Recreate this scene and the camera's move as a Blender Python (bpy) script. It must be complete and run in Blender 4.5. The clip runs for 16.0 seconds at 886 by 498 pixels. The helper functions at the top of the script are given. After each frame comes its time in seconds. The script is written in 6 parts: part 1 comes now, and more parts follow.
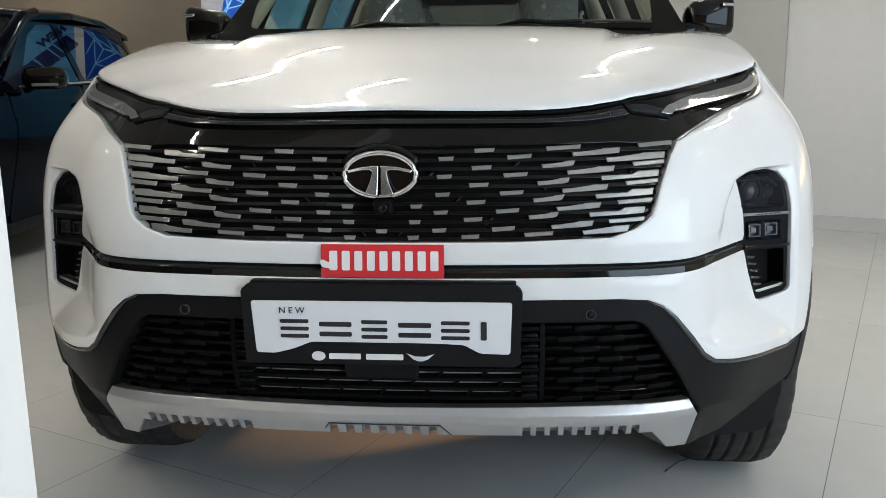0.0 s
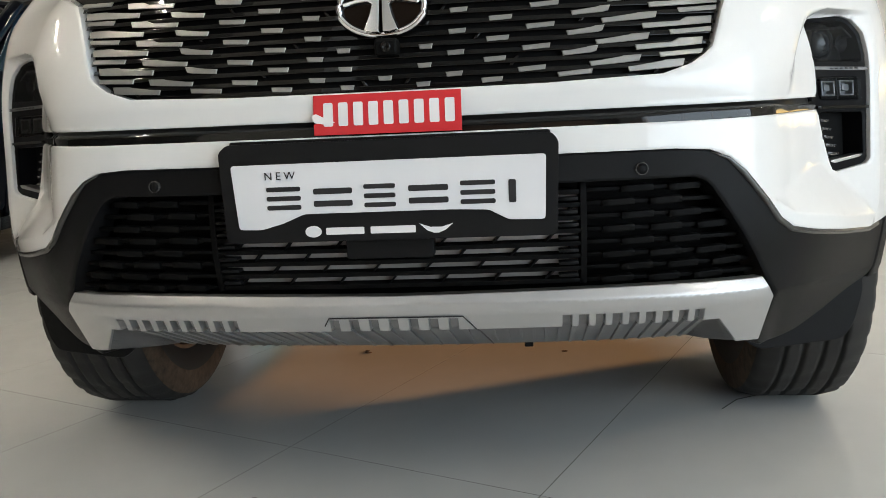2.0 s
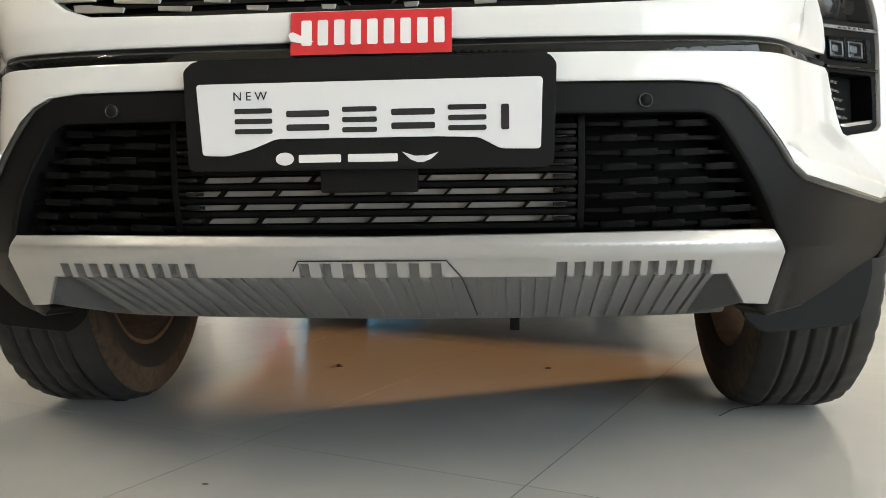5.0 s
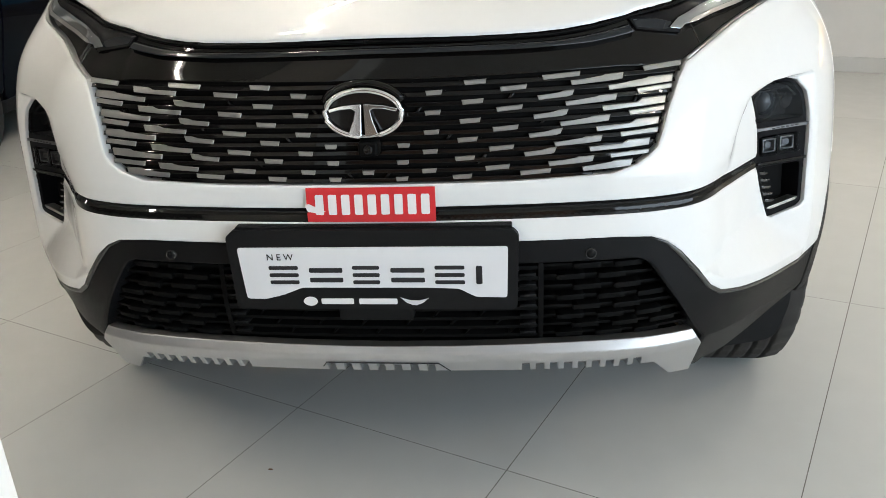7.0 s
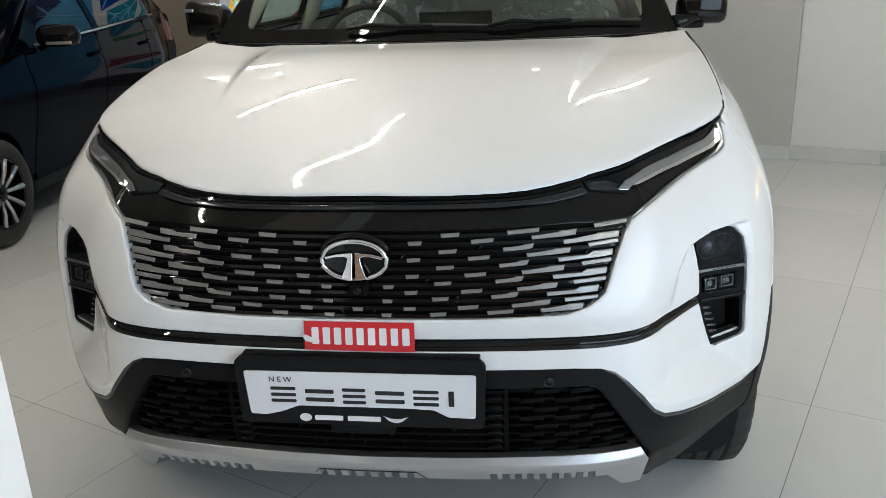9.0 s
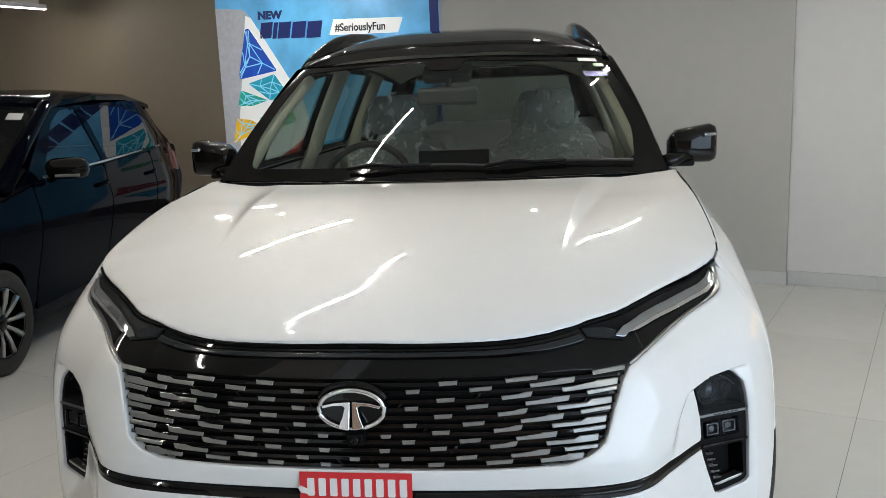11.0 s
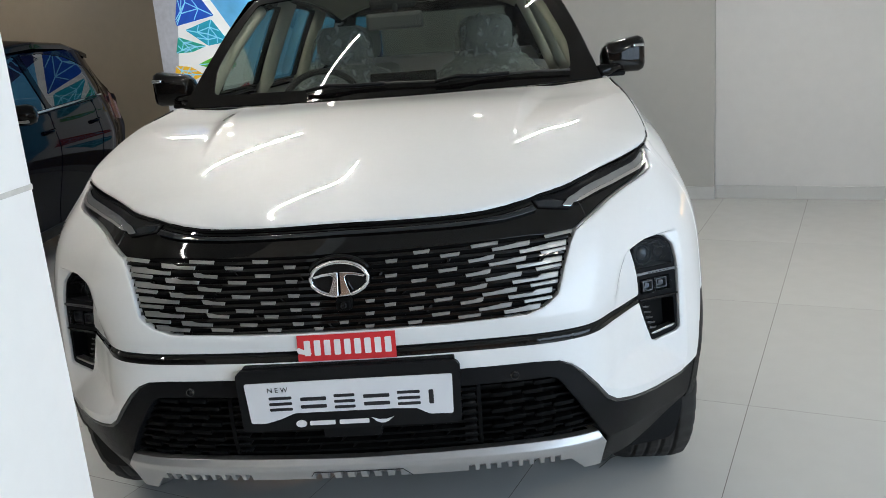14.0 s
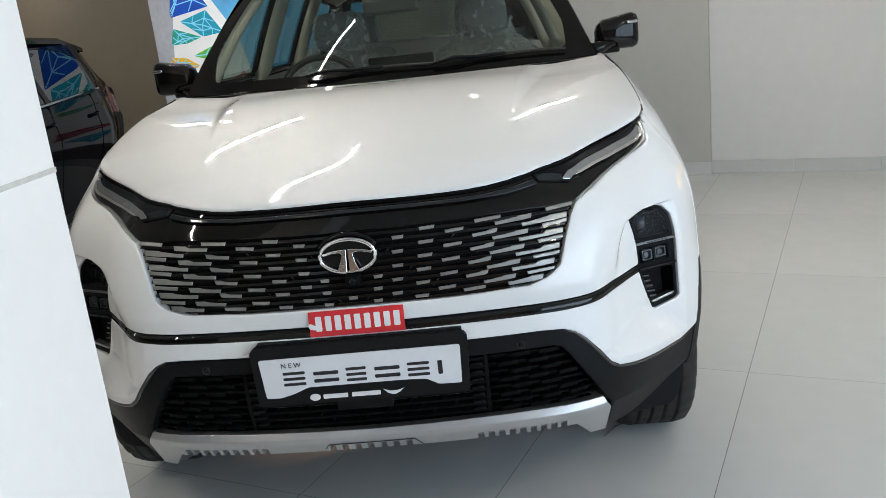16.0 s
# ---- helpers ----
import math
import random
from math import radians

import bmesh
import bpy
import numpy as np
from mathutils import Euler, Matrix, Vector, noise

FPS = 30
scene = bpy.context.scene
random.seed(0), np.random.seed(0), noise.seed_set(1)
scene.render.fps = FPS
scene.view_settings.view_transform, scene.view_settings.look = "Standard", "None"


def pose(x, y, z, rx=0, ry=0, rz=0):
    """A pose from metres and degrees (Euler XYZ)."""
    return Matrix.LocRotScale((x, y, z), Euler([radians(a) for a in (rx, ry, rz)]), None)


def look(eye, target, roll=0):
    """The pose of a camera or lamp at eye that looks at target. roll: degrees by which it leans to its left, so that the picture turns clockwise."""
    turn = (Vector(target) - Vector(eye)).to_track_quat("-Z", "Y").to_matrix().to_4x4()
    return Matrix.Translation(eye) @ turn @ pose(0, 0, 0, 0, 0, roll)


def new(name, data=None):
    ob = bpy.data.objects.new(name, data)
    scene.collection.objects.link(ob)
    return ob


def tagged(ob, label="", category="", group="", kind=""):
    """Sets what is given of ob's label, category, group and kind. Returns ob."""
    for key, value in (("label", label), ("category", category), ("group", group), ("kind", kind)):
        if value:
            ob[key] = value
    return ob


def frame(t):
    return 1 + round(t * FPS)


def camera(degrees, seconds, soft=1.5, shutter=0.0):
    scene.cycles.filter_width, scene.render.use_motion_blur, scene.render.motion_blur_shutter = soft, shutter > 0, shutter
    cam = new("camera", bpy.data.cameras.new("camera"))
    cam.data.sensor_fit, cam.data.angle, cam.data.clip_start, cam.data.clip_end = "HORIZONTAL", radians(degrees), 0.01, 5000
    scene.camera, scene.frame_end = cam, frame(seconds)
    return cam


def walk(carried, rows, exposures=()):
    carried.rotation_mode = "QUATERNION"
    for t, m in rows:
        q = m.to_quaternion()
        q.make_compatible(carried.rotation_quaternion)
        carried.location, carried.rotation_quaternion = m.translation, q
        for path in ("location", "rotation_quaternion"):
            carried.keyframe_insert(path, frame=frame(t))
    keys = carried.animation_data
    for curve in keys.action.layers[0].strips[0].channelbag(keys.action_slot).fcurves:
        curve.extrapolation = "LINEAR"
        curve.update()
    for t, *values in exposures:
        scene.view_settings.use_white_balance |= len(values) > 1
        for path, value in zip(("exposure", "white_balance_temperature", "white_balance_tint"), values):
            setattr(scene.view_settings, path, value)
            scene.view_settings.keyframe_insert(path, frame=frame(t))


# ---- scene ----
cam = camera(55.8, 16.0, soft=0.7)
PATH = [
    (0, (0.26, -1.468, 1.039), (0.072, 0.486, 0.657), -0.7),
    (0.5, (0.251, -1.454, 1.017), (0.063, 0.502, 0.646), -1.2),
    (1, (0.208, -1.389, 1.031), (-0.003, 0.564, 0.655), -0.8),
    (1.5, (0.229, -1.304, 0.906), (0.02, 0.661, 0.598), -2.0),
    (2, (0.225, -1.255, 0.712), (0.003, 0.708, 0.402), -2.6),
    (2.5, (0.215, -1.219, 0.598), (-0.01, 0.759, 0.414), -2.0),
    (3, (0.209, -1.209, 0.557), (-0.016, 0.775, 0.452), -1.3),
    (3.5, (0.21, -1.127, 0.518), (0.013, 0.858, 0.366), -0.3),
    (3.7, (0.210, -1.117, 0.459), (0.042, 0.873, 0.345), -0.1),
    (5.8, (0.194, -1.192, 0.591), (0.005, 0.793, 0.432), -1.5),
    (6, (0.207, -1.2, 0.758), (-0.006, 0.769, 0.48), -1.9),
    (6.5, (0.237, -1.257, 1.013), (0.032, 0.646, 0.432), -3.2),
    (7, (0.296, -1.335, 1.207), (0.068, 0.499, 0.441), -3.0),
    (7.5, (0.322, -1.36, 1.314), (0.062, 0.443, 0.489), -2.5),
    (8, (0.333, -1.411, 1.348), (0.093, 0.398, 0.53), -2.1),
    (8.5, (0.392, -1.46, 1.415), (0.131, 0.336, 0.575), -2.1),
    (9, (0.393, -1.496, 1.434), (0.134, 0.38, 0.792), -2.2),
    (9.5, (0.411, -1.484, 1.441), (0.141, 0.405, 0.843), -2.9),
    (10, (0.404, -1.501, 1.453), (0.142, 0.415, 0.943), -2.7),
    (10.2, (0.395, -1.505, 1.479), (0.139, 0.421, 1.007), -2.4),
    (12.3, (0.408, -1.459, 1.499), (0.141, 0.496, 1.172), -2.5),
    (12.5, (0.408, -1.461, 1.477), (0.129, 0.48, 1.081), -2.4),
    (13, (0.382, -1.562, 1.454), (0.104, 0.363, 0.988), -2.9),
    (13.5, (0.324, -1.746, 1.412), (0.174, 0.187, 0.921), -3.4),
    (14, (0.359, -1.776, 1.401), (0.235, 0.158, 0.907), -4.5),
    (14.5, (0.425, -1.709, 1.379), (0.295, 0.205, 0.814), -5.8),
    (15, (0.417, -1.717, 1.378), (0.285, 0.191, 0.792), -5.8),
    (15.5, (0.383, -1.794, 1.382), (0.254, 0.118, 0.81), -5.8),
    (16, (0.348, -1.839, 1.391), (0.223, 0.086, 0.865), -6.2),
]
GRADE = [(0, 0.19, 6300, 10), (1, 0.14, 6250, 10), (2, 0.38, 6750, 10), (3.5, 0.63, 7300, 10), (6, 0.53, 6950, 10), (7, 0.44, 6600, 10), (8, 0.28, 6500, 10), (9, 0.13, 6250, 10),
         (10, 0.08, 6180, 10), (12.5, -0.03, 6300, 10), (13.5, 0.08, 6150, 10), (14.5, 0.06, 6080, 10), (16, 0.10, 6150, 10)]
walk(cam, [(t, look(eye, target, roll)) for t, eye, target, roll in PATH], GRADE)

# ---- light ----
AX1 = Vector((0.918, -0.396, 0)).normalized()
AX2 = Vector((0.396, 0.918, 0)).normalized()
ROOM_YAW = math.degrees(math.atan2(AX1.y, AX1.x))


def room(a, b, z=0.0):
    """A place of the hall: a along its back wall, b towards that wall."""
    p = AX1 * a + AX2 * b
    return Vector((p.x, p.y, z))


WALL_B, LEFT_A, RIGHT_A, FRONT_B, CEIL = 5.245, -9.5, 4.8, -5.0, 2.85

world = bpy.data.worlds.new("sky")
world.use_nodes = True
scene.world = world
wn = world.node_tree
sky = wn.nodes.new("ShaderNodeTexSky")
sky.sky_type, sky.sun_disc = "NISHITA", False
sky.sun_elevation, sky.sun_rotation = radians(9.5), radians(65)
wn.links.new(sky.outputs[0], wn.nodes["Background"].inputs[0])
wn.nodes["Background"].inputs[1].default_value = 0.12


def area_lamp(name, place, target, w, h, watts, colour):
    data = bpy.data.lights.new(name, "AREA")
    data.shape, data.size, data.size_y, data.energy, data.color = "RECTANGLE", w, h, watts, colour
    ob = new(name, data)
    ob.matrix_world = look(place, target)
    return ob


sun = bpy.data.lights.new("sun", "SUN")
sun.energy, sun.angle, sun.color = 3.9, radians(0.7), (1.0, 0.52, 0.22)
SUN_WAY = Vector((-0.905, -0.42, -0.167))
new("sun", sun).matrix_world = look((20, 8, 6), Vector((20, 8, 6)) + SUN_WAY)
DAY = (0.70, 0.85, 1.0)
area_lamp("window_light", room(RIGHT_A - 0.05, -1.75, 1.5), room(-3, -1.75, 1.2), 5.1, 2.4, 148, DAY)

# ---- materials ----


def ramp(nt, fac, stops):
    r = nt.nodes.new("ShaderNodeValToRGB")
    els = r.color_ramp.elements
    while len(els) < len(stops):
        els.new(0.5)
    for e, (p, c) in zip(els, stops):
        e.position, e.color = p, (*c, 1) if len(c) == 3 else c
    nt.links.new(fac, r.inputs[0])
    return r.outputs[0]


def mat(name, colour, rough=0.5, metal=0.0, coat=0.0, grain=0.0, grain_size=60.0, bump=0.0, bump_size=400.0, rough_var=0.0, random_tone=0.0,
        transmission=0.0, emit=0.0, spec=0.5, alpha=1.0):
    m = bpy.data.materials.new(name)
    m.use_nodes = True
    nt = m.node_tree
    b = nt.nodes["Principled BSDF"]
    b.inputs["Base Color"].default_value = (*colour, 1)
    b.inputs["Roughness"].default_value = rough
    b.inputs["Metallic"].default_value = metal
    b.inputs["Coat Weight"].default_value = coat
    b.inputs["Coat Roughness"].default_value = 0.03
    b.inputs["Transmission Weight"].default_value = transmission
    b.inputs["Specular IOR Level"].default_value = spec
    b.inputs["Alpha"].default_value = alpha
    if emit:
        b.inputs["Emission Color"].default_value = (*colour, 1)
        glow = b.inputs["Emission Color"]
        b.inputs["Emission Strength"].default_value = emit
    co = nt.nodes.new("ShaderNodeTexCoord")
    if grain or rough_var:
        n1 = nt.nodes.new("ShaderNodeTexNoise")
        n1.inputs["Scale"].default_value, n1.inputs["Detail"].default_value = grain_size, 6
        n2 = nt.nodes.new("ShaderNodeTexNoise")
        n2.inputs["Scale"].default_value, n2.inputs["Detail"].default_value = grain_size * 0.06, 3
        for n in (n1, n2):
            nt.links.new(co.outputs["Object"], n.inputs["Vector"])
        mix = nt.nodes.new("ShaderNodeMath")
        mix.operation = "ADD"
        nt.links.new(n1.outputs[0], mix.inputs[0])
        nt.links.new(n2.outputs[0], mix.inputs[1])
        half = nt.nodes.new("ShaderNodeMath")
        half.operation, half.inputs[1].default_value = "MULTIPLY", 0.5
        nt.links.new(mix.outputs[0], half.inputs[0])
        fac = half.outputs[0]
        if grain:
            lo = tuple(max(0, c * (1 - grain)) for c in colour)
            hi = tuple(min(1, c * (1 + grain)) for c in colour)
            out = ramp(nt, fac, [(0.3, lo), (0.7, hi)])
            if random_tone:
                info = nt.nodes.new("ShaderNodeObjectInfo")
                hsv = nt.nodes.new("ShaderNodeHueSaturation")
                mr = nt.nodes.new("ShaderNodeMapRange")
                mr.inputs[3].default_value, mr.inputs[4].default_value = 1 - random_tone, 1 + random_tone
                nt.links.new(info.outputs["Random"], mr.inputs[0])
                nt.links.new(mr.outputs[0], hsv.inputs["Value"])
                nt.links.new(out, hsv.inputs["Color"])
                out = hsv.outputs[0]
            nt.links.new(out, b.inputs["Base Color"])
            if emit:
                nt.links.new(out, glow)
        if rough_var:
            mr = nt.nodes.new("ShaderNodeMapRange")
            mr.inputs[1].default_value, mr.inputs[2].default_value = 0.3, 0.7
            mr.inputs[3].default_value, mr.inputs[4].default_value = max(0, rough - rough_var), rough + rough_var
            nt.links.new(fac, mr.inputs[0])
            nt.links.new(mr.outputs[0], b.inputs["Roughness"])
    if bump:
        n3 = nt.nodes.new("ShaderNodeTexNoise")
        n3.inputs["Scale"].default_value, n3.inputs["Detail"].default_value = bump_size, 2
        nt.links.new(co.outputs["Object"], n3.inputs["Vector"])
        bp = nt.nodes.new("ShaderNodeBump")
        bp.inputs["Strength"].default_value, bp.inputs["Distance"].default_value = bump, 0.002
        nt.links.new(n3.outputs[0], bp.inputs["Height"])
        nt.links.new(bp.outputs[0], b.inputs["Normal"])
    return m


def glass(name, colour, clear, rough=0.0, ior=1.52):
    """Thin tinted glass: partly clear, the rest a mirror by its Fresnel gloss."""
    m = bpy.data.materials.new(name)
    m.use_nodes = True
    nt = m.node_tree
    nt.nodes.remove(nt.nodes["Principled BSDF"])
    tr, gl = nt.nodes.new("ShaderNodeBsdfTransparent"), nt.nodes.new("ShaderNodeBsdfGlossy")
    tr.inputs[0].default_value = (*[c * clear for c in colour], 1)
    gl.inputs["Roughness"].default_value = rough
    fr = nt.nodes.new("ShaderNodeFresnel")
    fr.inputs[0].default_value = ior
    mx = nt.nodes.new("ShaderNodeMixShader")
    nt.links.new(fr.outputs[0], mx.inputs[0])
    nt.links.new(tr.outputs[0], mx.inputs[1])
    nt.links.new(gl.outputs[0], mx.inputs[2])
    nt.links.new(mx.outputs[0], nt.nodes["Material Output"].inputs[0])
    return m


WHITE = mat("pearl_white_paint", (0.77, 0.77, 0.765), 0.5, coat=1.0, grain=0.015, grain_size=900)
GLOSS = mat("gloss_black", (0.004, 0.0036, 0.0034), 0.05, spec=0.3, rough_var=0.02, grain_size=40)
MATT = mat("black_textured_plastic", (0.007, 0.007, 0.0075), 0.42, spec=0.12, grain=0.12, grain_size=300, bump=0.25, bump_size=1400)
LIP = mat("smooth_black_plastic", (0.04, 0.038, 0.036), 0.24, spec=0.75, grain=0.1, grain_size=200)
STRIP = mat("gloss_black_strip", (0.004, 0.004, 0.004), 0.05, spec=0.4, rough_var=0.02, grain_size=60)
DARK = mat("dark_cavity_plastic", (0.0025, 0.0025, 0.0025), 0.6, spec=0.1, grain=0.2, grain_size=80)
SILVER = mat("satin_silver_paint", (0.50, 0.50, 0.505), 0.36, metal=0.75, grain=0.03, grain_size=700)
# the plate's silver again, darkened for faces that look down
SILVERSHADE = mat("shaded_silver_paint", (0.24, 0.24, 0.245), 0.45, metal=0.35, grain=0.06, grain_size=300)
CHROME = mat("chrome", (0.80, 0.80, 0.81), 0.12, metal=1.0, rough_var=0.02, grain_size=60)
SATIN = mat("satin_chrome", (0.50, 0.495, 0.49), 0.33, metal=1.0)
BARS = mat("satin_bar_paint", (0.32, 0.315, 0.305), 0.34, metal=0.7, grain=0.02, grain_size=300)
TYRE = mat("tyre_rubber", (0.018, 0.017, 0.016), 0.72, grain=0.25, grain_size=60, bump=0.3, bump_size=500)
DUSTY = mat("dusty_metal", (0.16, 0.10, 0.065), 0.75, metal=0.3, grain=0.4, grain_size=40)
DUST = mat("dried_dirt", (0.075, 0.05, 0.032), 0.9, grain=0.7, grain_size=55, bump=0.8, bump_size=120)
ALLOY = mat("alloy", (0.5, 0.5, 0.51), 0.28, metal=0.9, grain=0.05)
PLATEW = mat("plate_white", (0.72, 0.72, 0.74), 0.4, grain=0.02, grain_size=30)
INK = mat("black_print", (0.012, 0.012, 0.014), 0.45)
RED = mat("red_vinyl", (0.62, 0.022, 0.028), 0.4, grain=0.06, grain_size=40)
STICKW = mat("white_vinyl", (0.78, 0.76, 0.76), 0.45)
LENS = glass("clear_lens", (0.9, 0.93, 0.95), 0.92, 0.32, 1.2)
LAMPBLACK = mat("lamp_housing_black", (0.006, 0.006, 0.007), 0.4, spec=0.07, grain=0.1, grain_size=200)
LIGHTGUIDE = mat("light_guide", (0.50, 0.53, 0.56), 0.09, metal=1.0, grain=0.08, grain_size=500)
BULB = mat("reflector", (0.16, 0.16, 0.165), 0.4, metal=1.0, grain=0.3, grain_size=400)
ALLOYBAR = mat("dull_lamp_bar", (0.2, 0.2, 0.205), 0.45, metal=0.9, grain=0.2, grain_size=300)
HOLDER = mat("black_holder_plastic", (0.008, 0.008, 0.0085), 0.5, spec=0.15, grain=0.15, grain_size=200, bump=0.2, bump_size=1400)
SMOKE = mat("smoked_bar", (0.014, 0.016, 0.019), 0.09, spec=0.45)
SCREEN = glass("windscreen_glass", (0.80, 0.90, 0.84), 0.50)
SIDEGLASS = glass("side_glass", (0.75, 0.88, 0.82), 0.72)
REARGLASS = glass("rear_glass", (0.75, 0.85, 0.80), 0.5)
BEIGE = mat("beige_trim", (0.52, 0.50, 0.40), 0.6, grain=0.04, grain_size=120)
DASH = mat("dashboard_dark", (0.035, 0.033, 0.03), 0.55, grain=0.1, grain_size=120)
SEAT = mat("light_grey_leather", (0.50, 0.52, 0.48), 0.5, grain=0.06, grain_size=90, bump=0.3, bump_size=90)
FILM = mat("clear_plastic_film", (0.86, 0.90, 0.89), 0.12, bump=1.0, bump_size=30, coat=1.0)
film_nodes = FILM.node_tree
# noise makes the pale film denser in patches, standing for glints on its folds
glint_noise = film_nodes.nodes.new("ShaderNodeTexNoise")
glint_noise.inputs["Scale"].default_value, glint_noise.inputs["Detail"].default_value, glint_noise.inputs["Distortion"].default_value = 24, 5, 0.5
film_nodes.links.new(film_nodes.nodes["Texture Coordinate"].outputs["Object"], glint_noise.inputs["Vector"])
cover = ramp(film_nodes, glint_noise.outputs[0], [(0.48, (0.06, 0.06, 0.06)), (0.64, (0.70, 0.70, 0.70))])
film_nodes.links.new(cover, film_nodes.nodes["Principled BSDF"].inputs["Alpha"])
PAINTWALL = mat("wall_paint", (0.67, 0.665, 0.655), 0.6, grain=0.03, grain_size=14, bump=0.08, bump_size=120)
BROWNWALL = mat("brown_wall_paint", (0.10, 0.085, 0.07), 0.6, grain=0.05, grain_size=14)
# this and the next: the same wall paint, darkened for weaker light leftwards
GREIGE = mat("greige_wall_paint", (0.46, 0.455, 0.43), 0.6, grain=0.03, grain_size=14, bump=0.08, bump_size=120)
WALLDIM = mat("wall_paint_dimmed", (0.225, 0.188, 0.14), 0.6, grain=0.05, grain_size=9, bump=0.1, bump_size=120)
PILLARW = mat("white_pillar_paint", (0.90, 0.88, 0.85), 0.5, grain=0.02, grain_size=25, bump=0.06, bump_size=150)
RAWBAND = mat("worn_joint_filler", (0.62, 0.59, 0.54), 0.8, grain=0.18, grain_size=60, bump=0.6, bump_size=160)
SKIRT = mat("tile_skirting", (0.58, 0.585, 0.58), 0.25, grain=0.03, grain_size=20)
TILE = mat("polished_vitrified_tile", (0.60, 0.605, 0.59), 0.16, grain=0.035, grain_size=9, rough_var=0.05, random_tone=0.02, spec=0.45)
GROUT = mat("dark_grout", (0.17, 0.163, 0.15), 0.85, grain=0.2, grain_size=30)
CEILM = mat("ceiling_paint", (0.60, 0.58, 0.54), 0.7, grain=0.02, grain_size=10)
TUBE = mat("lamp_tube", (1.0, 0.92, 0.79), 0.4, emit=325.0)
HOUSING = mat("lamp_housing_white", (0.7, 0.7, 0.7), 0.4)
NAVY = mat("deep_navy_paint", (0.0014, 0.0018, 0.005), 0.05, spec=0.035, grain=0.05, grain_size=900)
TINT = glass("tinted_car_glass", (0.35, 0.40, 0.45), 0.35)
FRAME = mat("window_frame_metal", (0.10, 0.085, 0.07), 0.4, metal=0.6)
PANE = glass("shopfront_glass", (0.95, 0.97, 0.97), 0.95)

# ---- mesh tools ----
from mathutils import geometry


def finish(name, bm, material, parent=None, label="", smooth=False):
    me = bpy.data.meshes.new(name)
    bm.to_mesh(me)
    bm.free()
    me.materials.append(material)
    if smooth:
        for p in me.polygons:
            p.use_smooth = True
    held = me.attributes.get("facing")
    if held is not None:
        vec = np.zeros(len(me.vertices) * 3, np.float32)
        held.data.foreach_get("vector", vec)
        me.attributes.remove(held)
        me.normals_split_custom_set_from_vertices(vec.reshape(-1, 3).tolist())
    ob = new(name, me)
    if parent is not None:
        ob.parent = parent
    if label:
        ob["label"] = label
    return ob


def part(name, bm, material, parent, label="", smooth=False):
    return finish(name, bm, material, parent, label, smooth)


def thing(name, label, category, m=None, group="", kind=""):
    ob = tagged(new(name), label, category, group, kind)
    if m is not None:
        ob.matrix_world = m
    return ob


def soften(bm, width, segments=2):
    bmesh.ops.bevel(bm, geom=bm.edges[:], offset=width, segments=segments, profile=0.5, affect="EDGES", clamp_overlap=True)
    return bm


def box(size, at=(0, 0, 0), bevel=0.0, turn=None, bm=None):
    b2 = bmesh.new()
    bmesh.ops.create_cube(b2, size=1.0, matrix=Matrix.Diagonal((*size, 1)))
    if bevel:
        soften(b2, bevel)
    b2.transform(Matrix.Translation(at) @ (turn if turn is not None else Matrix()))
    return join(bm, b2)


def join(bm, other):
    if bm is None:
        return other
    me = bpy.data.meshes.new("tmp")
    other.to_mesh(me)
    other.free()
    bm.from_mesh(me)
    bpy.data.meshes.remove(me)
    return bm


def prism(points, depth, bevel=0.0):
    """A flat outline in x and z, drawn out along +y by depth."""
    bm = bmesh.new()
    area = sum(a[0] * b[1] - b[0] * a[1] for a, b in zip(points, points[1:] + points[:1]))
    pts = points if area > 0 else points[::-1]
    f = bm.faces.new([bm.verts.new((x, 0, z)) for x, z in pts])
    r = bmesh.ops.extrude_face_region(bm, geom=[f])
    bmesh.ops.translate(bm, verts=[v for v in r["geom"] if isinstance(v, bmesh.types.BMVert)], vec=(0, depth, 0))
    bmesh.ops.recalc_face_normals(bm, faces=bm.faces[:])
    if bevel:
        bmesh.ops.bevel(bm, geom=bm.edges[:], offset=bevel, segments=2, profile=0.5, affect="EDGES", clamp_overlap=True)
    return bm


def tube(path, radius, seg=8, closed=False, squash=1.0):
    """A round bar along a list of places."""
    pts = [Vector(p) for p in path]
    bm = bmesh.new()
    rings = []
    n = len(pts)
    for i, p in enumerate(pts):
        a, b = (pts[(i - 1) % n], pts[(i + 1) % n]) if closed else (pts[max(i - 1, 0)], pts[min(i + 1, n - 1)])
        d = (b - a).normalized()
        s = d.cross(Vector((0, 0, 1)) if abs(d.z) < 0.95 else Vector((0, 1, 0))).normalized()
        u = s.cross(d)
        r = radius if not isinstance(radius, (list, tuple)) else radius[i]
        rings.append([bm.verts.new(p + (s * math.cos(k * math.tau / seg) + u * squash * math.sin(k * math.tau / seg)) * r) for k in range(seg)])
    for i in range(n if closed else n - 1):
        a, b = rings[i], rings[(i + 1) % n]
        for k in range(seg):
            bm.faces.new((a[k], a[(k + 1) % seg], b[(k + 1) % seg], b[k]))
    if not closed:
        bm.faces.new(rings[0][::-1]), bm.faces.new(rings[-1])
    bmesh.ops.recalc_face_normals(bm, faces=bm.faces[:])
    return bm


